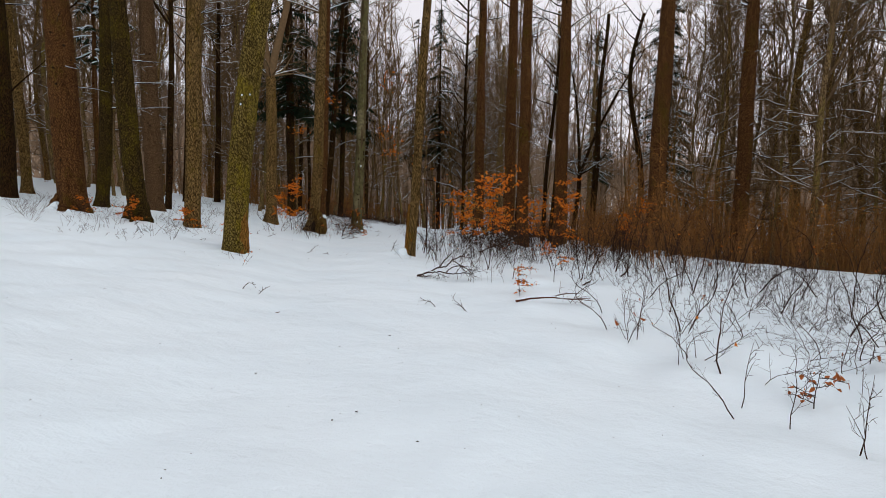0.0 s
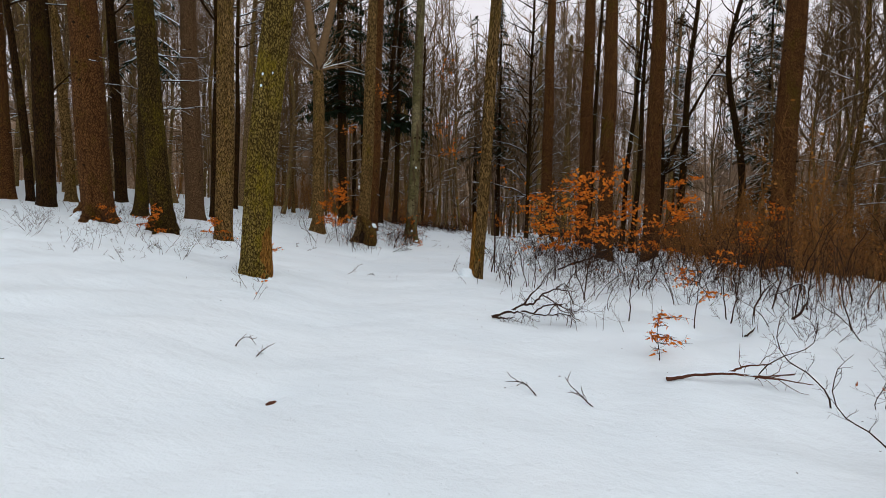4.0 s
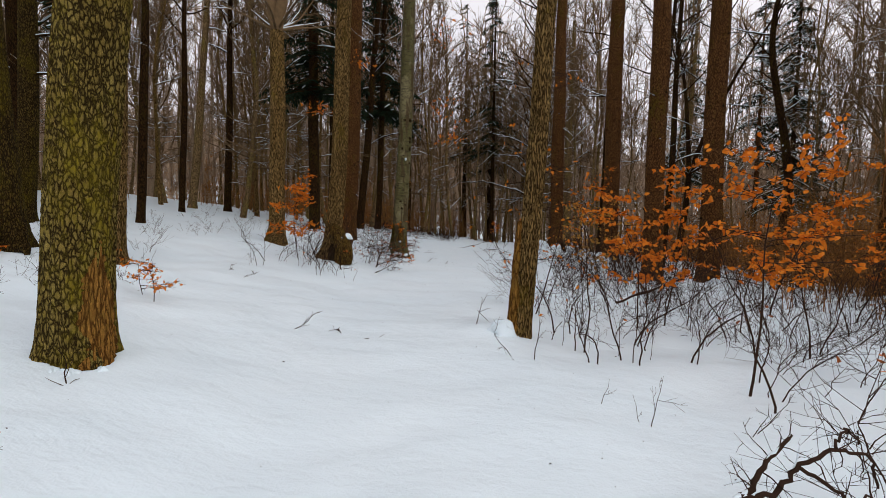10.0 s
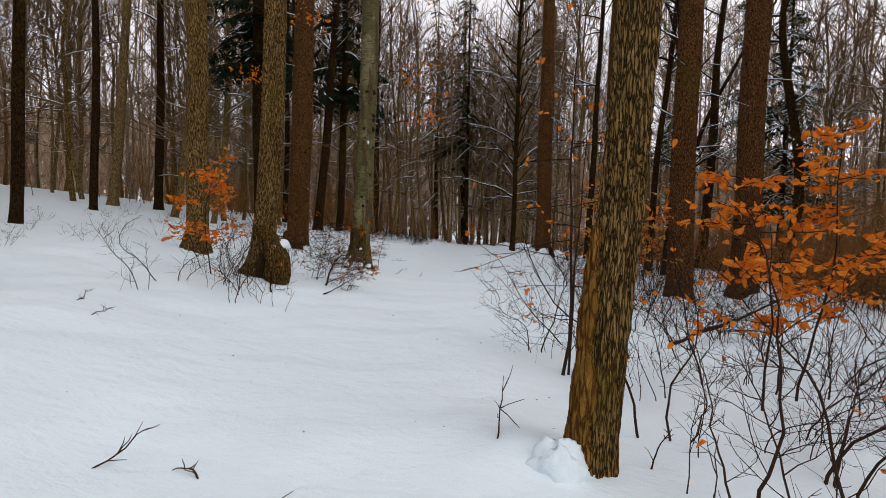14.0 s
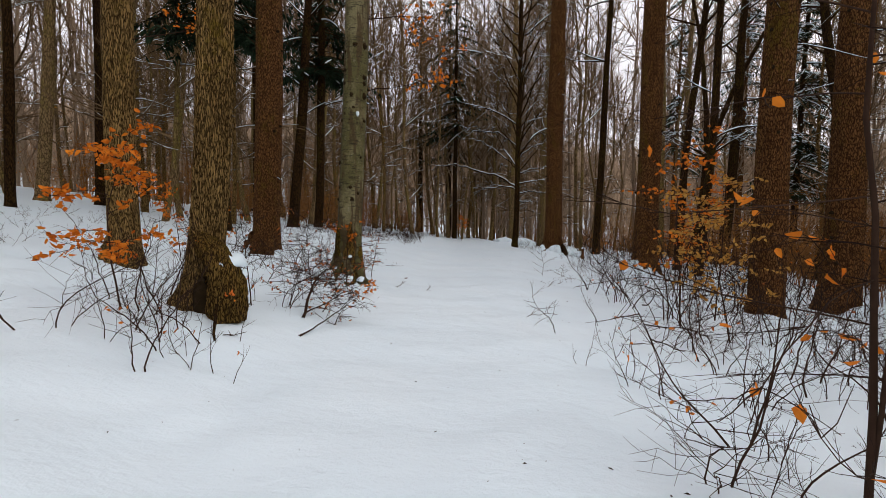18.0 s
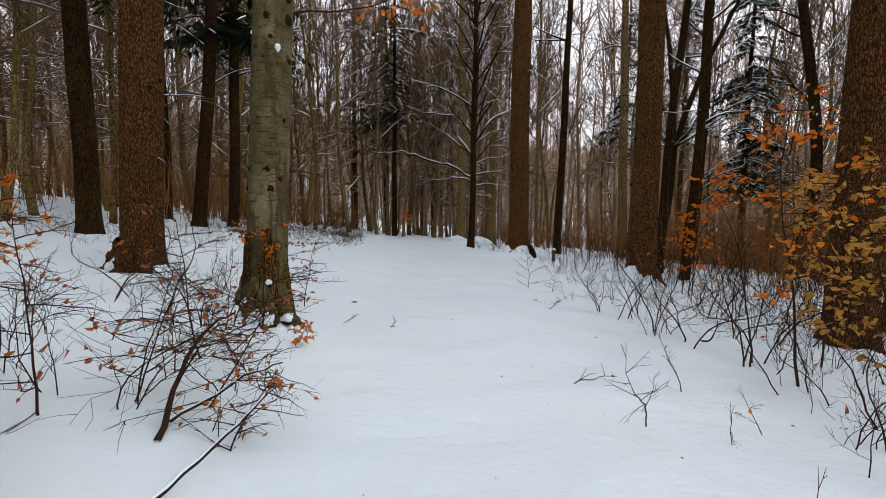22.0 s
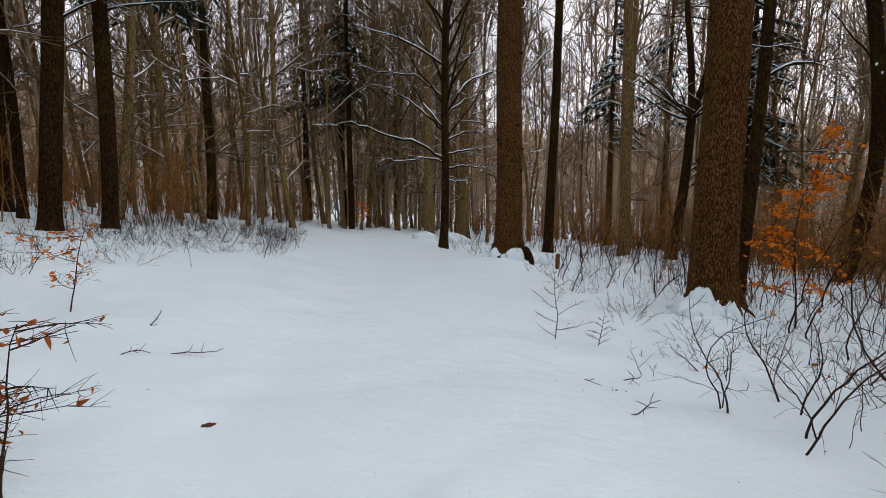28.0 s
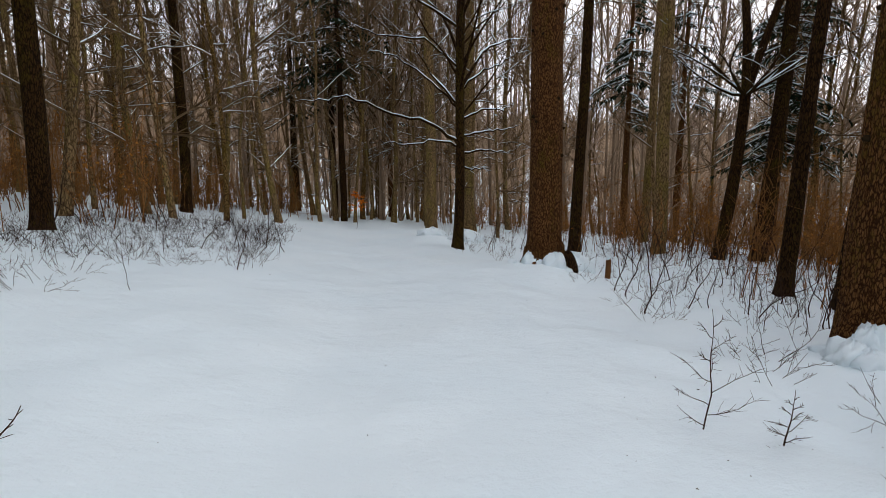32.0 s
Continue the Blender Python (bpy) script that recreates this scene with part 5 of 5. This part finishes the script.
clods(-6.75, 23.2, 0.34, 7, 3.6, 6.1, 0.12, 9)
add_roots(named_tree("broad straight spruce"), 0.46, (4.0, 4.9, 5.8), 0.25, SPRUCE, 10)
add_roots(named_tree("dark mossy oak"), 0.30, (4.1, 5.0, 5.9), 0.15, OAK_DARK, 15)
add_roots(named_tree("dark forked tree on"), 0.27, (3.8, 4.7, 5.6), 0.15, OAK_BROWN, 16)
clods(-10.9, 13.6, 0.42, 5, 4.2, 6.3, 0.15, 11)
clods(-4.14, 10.35, 0.28, 5, 3.6, 6.1, 0.07, 12)

burl_tree = [o for o in scene.objects if o.get("label", "").startswith("oak with ridged bark and a large burl")][0]
line = np.array([(-0.10, 0.06, 0.82), (0.0, -0.07, 0.80), (0.12, -0.16, 0.71), (0.24, -0.20, 0.59), (0.325, -0.23, 0.43), (0.36, -0.25, 0.25), (0.37, -0.25, 0.07), (0.365, -0.25, -0.085), (0.365, -0.25, -0.10)])
thick_at = np.array((0.11, 0.125, 0.14, 0.16, 0.18, 0.19, 0.185, 0.165, 0.02))
ts, base = np.linspace(0, 8, 70), np.arange(9)
bp = np.stack([np.interp(ts, base, line[:, c]) for c in range(3)], 1)
th = np.linspace(0, 2 * np.pi, 84, endpoint=False)
plate = bark_plates(np.random.default_rng(9), th, ts * 0.14, 0.17, 0.036, 0.07)
g = Geo()
g.tube(bp, np.interp(ts, base, thick_at), 84, 1 + 0.12 * np.sin(2 * th[None] + 0.8 * ts[:, None]) + 0.08 * np.sin(5 * th[None] - 1.7 * ts[:, None]) + 0.05 * np.sin(9 * th[None] + 2.6 * ts[:, None]) + 0.07 * (plate - 0.7))
burl = part("burl", g, OAK_BURL, burl_tree, "swollen mossy burl that bends down to the snow")
g = Geo()
blob(g, (0.36, -0.19, 0.54), (0.18, 0.17, 0.10), 31, rough=0.16)
part("snow_cap", g, SNOW, burl_tree, "cap of snow on the burl")
g = Geo()
blob(g, (0.37 + 0.09, -0.25 - 0.15, 0.24), (0.045, 0.035, 0.05), 33, rough=0.3)
part("paint_mark", g, PAINT, burl_tree, "dab of orange paint")
g = Geo()
# Dark blob paints the shade in the gap between trunk and burl.
blob(g, (0.06, -0.21, 0.05), (0.09, 0.045, 0.30), 34, rough=0.2)
part("hollow", g, KNOT_AND_SHADE, burl_tree, "black rotten hollow under the burl")
g = Geo()
q = wander(np.random.default_rng(35), (0.34, -0.42, 0.12), (0.30, -0.60, -0.42), 0.60, 6, 0.12)
g.tube(q, (0.020, 0.019, 0.017, 0.016, 0.014, 0.012, 0.008), 7)
part("stub", g, DARK, burl_tree, "broken dark stick under the burl")

def scar(tree, radius, lean, facing, half, top, foot, seed, mat=SCAR, name="scar", label="ochre patch where the bark is scraped off"):
    """A ragged tongue where the outer bark is scraped off near the foot."""
    rng = np.random.default_rng(seed)
    g = Geo()
    rows, cols = 60, 30
    sz, f = np.linspace(-0.05, top, rows), np.linspace(-1, 1, cols)
    taper = np.clip(1.08 - (np.clip(sz, 0, None) / top) ** 2.2, 0.05, 1)
    left = taper * (0.8 + 0.3 * np.sin(13 * sz + seed) * np.sin(5.1 * sz + 1)) + rng.normal(0, 0.05, rows)
    right = taper * (0.8 + 0.3 * np.sin(11 * sz + 2 * seed) * np.sin(4.3 * sz + 2)) + rng.normal(0, 0.05, rows)
    A = facing + half * f[None] * np.where(f[None] < 0, left[:, None], right[:, None])
    R = radius * (1 + foot * 0.30 * np.exp(-np.clip(sz, 0, None)[:, None] / 0.22)) * (1 - 0.02 * sz[:, None]) + 0.020 * (1 - f[None] ** 4) + 0.002 + 0.004 * np.sin(40 * A + 3 * np.sin(6 * sz[:, None])) + rng.normal(0, 0.0015, A.shape)
    R[:, 0] -= 0.03
    R[:, -1] -= 0.03
    v = np.stack([lean * sz[:, None] + R * np.cos(A), 0.005 * sz[:, None] + R * np.sin(A), np.repeat(sz[:, None], cols, 1)], -1)
    k, i = np.meshgrid(np.arange(rows - 1), np.arange(cols - 1), indexing="ij")
    g.add(v.reshape(-1, 3), np.stack([k * cols + i, k * cols + i + 1, (k + 1) * cols + i + 1, (k + 1) * cols + i], -1).reshape(-1, 4))
    part(name, g, mat, tree, label)


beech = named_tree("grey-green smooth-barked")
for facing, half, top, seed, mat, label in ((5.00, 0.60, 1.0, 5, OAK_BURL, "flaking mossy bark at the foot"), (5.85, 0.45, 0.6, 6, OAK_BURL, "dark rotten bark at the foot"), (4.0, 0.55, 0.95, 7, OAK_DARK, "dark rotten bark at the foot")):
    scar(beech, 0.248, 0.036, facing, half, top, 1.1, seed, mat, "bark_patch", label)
for cx, cy, cz, w, h in ((0.02, -0.33, 0.03, 0.13, 0.11), (-0.13, -0.27, 0.20, 0.06, 0.07), (0.10, -0.275, 0.42, 0.035, 0.035), (0.27, -0.22, 0.02, 0.07, 0.06)):
    g = Geo()
    blob(g, (cx, cy, cz), (w, 0.6 * w, h), int(97 * (cx + 1)), 12, 20, 0.22)
    part("snow_clump", g, SNOW, beech, "snow caught in the bark of the foot")
scar(named_tree("slender oak with furrowed"), 0.125, 0.055, 3.75, 0.85, 1.35, 0.5, 0)
scar(named_tree("thick oak covered"), 0.252, 0.012, -0.25, 0.65, 0.95, 0.3, 3)


def fallen(name, label, x, y, lines, mat, seed, twigs=5, snow_cover=1.0, reach=0.45, wobble=0.24):
    rng = np.random.default_rng(seed)
    root = thing(name, label, "branch", at=(x, y, ground(x, y)))
    fine, snow = Geo(), Geo()
    for line in lines:
        if isinstance(line[0], float):
            r, bends = line
            t = np.linspace(0, len(bends) - 1, 5 * len(bends))
            q = np.stack([np.interp(t, np.arange(len(bends)), [b[c] for b in bends]) for c in range(3)], 1)
            q[1:-1] = 0.25 * q[:-2] + 0.5 * q[1:-1] + 0.25 * q[2:]
            q = q + rng.normal(0, 0.006, q.shape)
        else:
            way, ln, r, droop, start = line
            q = wander(rng, start, way, ln, 11, wobble, droop)
        if mat is WET:
            q[:, 2] = 0.02 + 0.25 * q[:, 2]
        q[:, 2] = np.maximum(q[:, 2], r * 0.5)
        rq = np.linspace(r, r * 0.35, len(q))
        wood = Geo()
        wood.tube(q, rq, 7)
        part("limb", wood, mat, root)
        snow_line(snow, q, rq, rng, snow_cover, 5)
        sprout(rng, fine, snow, q, rq, twigs, reach, 1, 4, lift=-0.02, cover=0.3, wobble=0.26)
    if fine.n:
        part("spray", fine, mat, root)
    if snow.n:
        part("branch_snow", snow, SNOW, root, "white snow lying along the wood")
    return root


fallen("fallen_branch", "fallen dark crooked branch with snow on top", 0.04, 9.35,
       [(0.022, ((-0.03, 0.00, 0.02), (0.21, 0.09, 0.10), (0.39, 0.17, 0.19), (0.49, 0.22, 0.33), (0.62, 0.27, 0.45))), (0.015, ((0.35, 0.15, 0.17), (0.52, 0.19, 0.19), (0.63, 0.22, 0.32), (0.80, 0.27, 0.40), (0.98, 0.30, 0.36), (1.05, 0.32, 0.19))),
        (0.016, ((0.17, 0.08, 0.08), (0.42, 0.04, 0.10), (0.66, 0.04, 0.07), (0.91, 0.06, 0.10), (1.12, 0.08, 0.02))), (0.011, ((0.52, 0.04, 0.10), (0.66, -0.04, 0.22), (0.84, -0.06, 0.25), (0.98, -0.08, 0.14), (1.05, -0.09, 0.02))),
        (0.010, ((0.63, 0.22, 0.31), (0.77, 0.15, 0.24), (0.88, 0.15, 0.11), (1.01, 0.11, 0.10), (1.15, 0.09, 0.18))), (0.008, ((0.80, 0.27, 0.40), (0.91, 0.38, 0.46), (1.08, 0.45, 0.34))), (0.011, ((0.28, 0.11, 0.11), (0.39, -0.04, 0.09), (0.52, -0.09, 0.02))),
        (0.016, ((0.00, 0.00, 0.02), (0.13, -0.08, 0.03), (0.24, -0.15, 0.04))), (0.009, ((0.70, 0.04, 0.07), (0.77, 0.15, 0.19), (0.94, 0.22, 0.21), (1.05, 0.19, 0.05)))], TWIG, 71, 9, 0.35, 0.24)
fallen("fallen_branch", "wet reddish fallen branch half buried in snow", 1.76, 7.63, [(0.019, ((0, 0, 0.0), (0.25, 0.06, 0.16), (0.55, 0.14, 0.20), (0.85, 0.22, 0.06), (1.2, 0.34, 0.10))), (0.012, ((0.55, 0.14, 0.20), (0.75, 0.30, 0.32), (1.05, 0.45, 0.30))), (0.010, ((0.80, 0.20, 0.08), (0.95, 0.10, 0.16), (1.2, 0.05, 0.10)))], WET, 72, 4, 0.5, 0.28)
fallen("fallen_branch", "dark bough that leans out of the shrubs", 1.19, 16.3, [((0.85, 0.1, 0.6), 1.9, 0.024, 0.0, (0, 0, -0.05)), ((0.9, 0.2, 0.25), 0.9, 0.012, 0.0, (0.3, 0.04, 0.15))], TWIG, 73, 6, 0.6, 0.45, 0.07)
fallen("fallen_branch", "broken branch that leans on the beech roots", -4.12, 18.2, [((-0.1, 0.8, 0.5), 1.3, 0.02, -0.01, (0, 0, -0.03)), ((0.4, 0.5, 0.45), 0.8, 0.012, 0.0, (0, 0.15, 0.05))], TWIG, 74, 6, 0.8)
fallen("fallen_branch", "snow-covered branch lying by the beech", -3.95, 17.6, [((0.7, 0.9, 0.25), 1.0, 0.014, -0.01, (0, 0, 0.0))], TWIG, 75, 7, 1.0, 0.4, 0.12)
fallen("fallen_branch", "thin dark branch lying among shoots", 3.2, 9.6, [((1, 0.5, 0.25), 1.3, 0.018, 0.0, (0, 0, 0.0))], TWIG, 76, 5, 0.8)
fallen("fallen_branch", "thin dark branch lying among shoots", 4.2, 10.6, [((1, 0.2, 0.3), 1.5, 0.018, 0.0, (0, 0, 0.0))], TWIG, 77, 5, 0.8)
fallen("fallen_branch", "short broken stick between the shoots", 0.9, 20.7, [((0.8, -0.3, 0.1), 0.4, 0.012, 0.0, (0, 0, 0.04))], TWIG, 78, 1, 0.0)

for seed, x, y, ln, turn, up in ((1, -2.38, 7.26, 0.30, 40, 0.9), (2, -2.05, 7.12, 0.24, 110, 1.2), (3, -3.32, 12.3, 0.42, 40, 0.5), (4, -2.7, 12.33, 0.24, 160, 0.6), (5, -2.41, 12.07, 0.45, 30, 0.5),
                                 (6, -5.47, 14.65, 0.40, 0, 0.2), (7, -3.47, 21.38, 0.38, 340, 0.25), (8, -2.91, 21.17, 0.22, 350, 0.05), (10, -1.3, 19.3, 0.5, 5, 0.1), (11, -0.25, 12.9, 0.3, 60, 1.0),
                                 (12, 0.6, 6.9, 0.4, 130, 0.6), (13, 1.05, 6.9, 0.35, 150, 0.7), (14, -4.6, 17.1, 0.3, 30, 0.3), (16, -6.0, 15.0, 0.4, 70, 0.3), (17, -0.4, 22.6, 0.3, 320, 0.2), (18, -4.15, 23.95, 0.5, 350, 0.12), (19, -4.56, 24.63, 0.22, 60, 0.9), (20, -0.45, 23.3, 0.5, 325, 0.1), (21, -0.05, 23.3, 0.25, 300, 0.3), (22, 0.75, 23.25, 0.4, 100, 1.2), (23, -4.5, 23.8, 0.3, 20, 0.2),
                                 (24, -5.6, 11.3, 0.45, 20, 0.4), (25, -6.3, 12.1, 0.4, 140, 0.6), (26, -7.0, 11.0, 0.5, 80, 0.4), (27, -3.75, 9.9, 0.45, 190, 0.5), (28, -4.6, 9.3, 0.4, 150, 0.5), (29, -1.16, 12.79, 0.5, 75, 0.8)):
    r_ = np.random.default_rng(800 + seed)
    g = Geo()
    q = wander(r_, (0, 0, -0.02), (1, 0, up), ln, 8, 0.24, -0.02)
    g.tube(q, np.linspace(0.006, 0.0025, 9), 5)
    for _ in range(5):
        t = wander(r_, q[r_.integers(1, 8)], r_.normal(0, 0.8, 3) + (0.8, 0, 0.4), ln * r_.uniform(0.15, 0.4), 3, 0.2)
        g.tube(t, (0.0035, 0.003, 0.0025, 0.0015), 4)
    ob = new("twig", g.mesh("twig", TWIG))
    ob.matrix_world = standing(x, y, turn)
    tagged(ob, "small dark twig sticking out of the smooth snow", "twig", "twigs in the snow")

# A weathered post, a dark stump, and cones in their hollows.
post = thing("wooden_post", "short weathered brown post with a cap of snow", "post", at=(2.08, 29.55, ground(2.08, 29.55)))
g = Geo()
g.tube([(0, 0, -0.1), (0.005, 0, 0.1), (0.008, 0, 0.25), (0.01, 0, 0.36), (0.01, 0, 0.385), (0.01, 0, 0.386)], (0.052, 0.05, 0.05, 0.048, 0.04, 0.001), 10)
part("shaft", g, CUT, post)
g = Geo()
blob(g, (0.01, 0, 0.375), (0.05, 0.05, 0.05), 41)
part("snow_cap", g, SNOW, post, "small cap of snow")
g = Geo()
tz = np.arange(6)
g.tube([(0, 0, -0.1), (0, 0, 0.05), (-0.03, 0, 0.18), (-0.07, 0.02, 0.3), (-0.10, 0.03, 0.36), (-0.1, 0.03, 0.365)], (0.15, 0.12, 0.09, 0.07, 0.04, 0.002), 14, 1 + 0.15 * np.sin(4 * np.linspace(0, 6.28, 14, endpoint=False)[None] + tz[:, None]))
ob = new("root_stump", g.mesh("root_stump", DARK))
ob.location = (1.5, 29.85, ground(1.5, 29.85))
tagged(ob, "black rotten root stump between snow heaps", "stump")
for x, y in ((-1.5, 6.4), (-3.5, 22.75)):
    g = Geo()
    hz = np.linspace(0, 0.12, 9)
    g.tube(np.stack([hz, 0.2 * hz, 0.015 + 0.1 * hz], 1), 0.026 * np.sin(np.linspace(0.35, 3.0, 9)), 10, 1 + 0.25 * np.sin(5 * np.linspace(0, 6.28, 10, endpoint=False)[None] + 2.4 * np.arange(9)[:, None]))
    ob = new("spruce_cone", g.mesh("spruce_cone", WET))
    ob.location = (x, y, ground(x, y) - 0.005)
    tagged(ob, "dark brown spruce cone in a hollow in the snow", "cone", "cones in the snow")

crumbs = Geo()
rng = np.random.default_rng(31)
for _ in range(420):
    y = rng.uniform(2, 30)
    x = float(trail(y)) + rng.normal(0, 1.5) + (1.0 if y > 17 else 0)
    s = 0.003 + 0.006 * rng.random() ** 4
    z = ground(x, y)
    a = rng.random() * 6.28
    c_, s_ = math.cos(a) * s, math.sin(a) * s
    crumbs.add([(x - c_ * 2, y - s_ * 2, z), (x + s_, y - c_, z + s * 0.3), (x + c_ * 2, y + s_ * 2, z + s * 0.5), (x - s_, y + c_, z + s * 0.8), (x, y, z - s)], [(0, 1, 2, 3), (0, 3, 2, 4)])
tagged(new("bark_crumbs", crumbs.mesh("bark_crumbs", TWIG)), "tiny bark crumbs and bud scales scattered on the snow", "debris", kind="stuff")
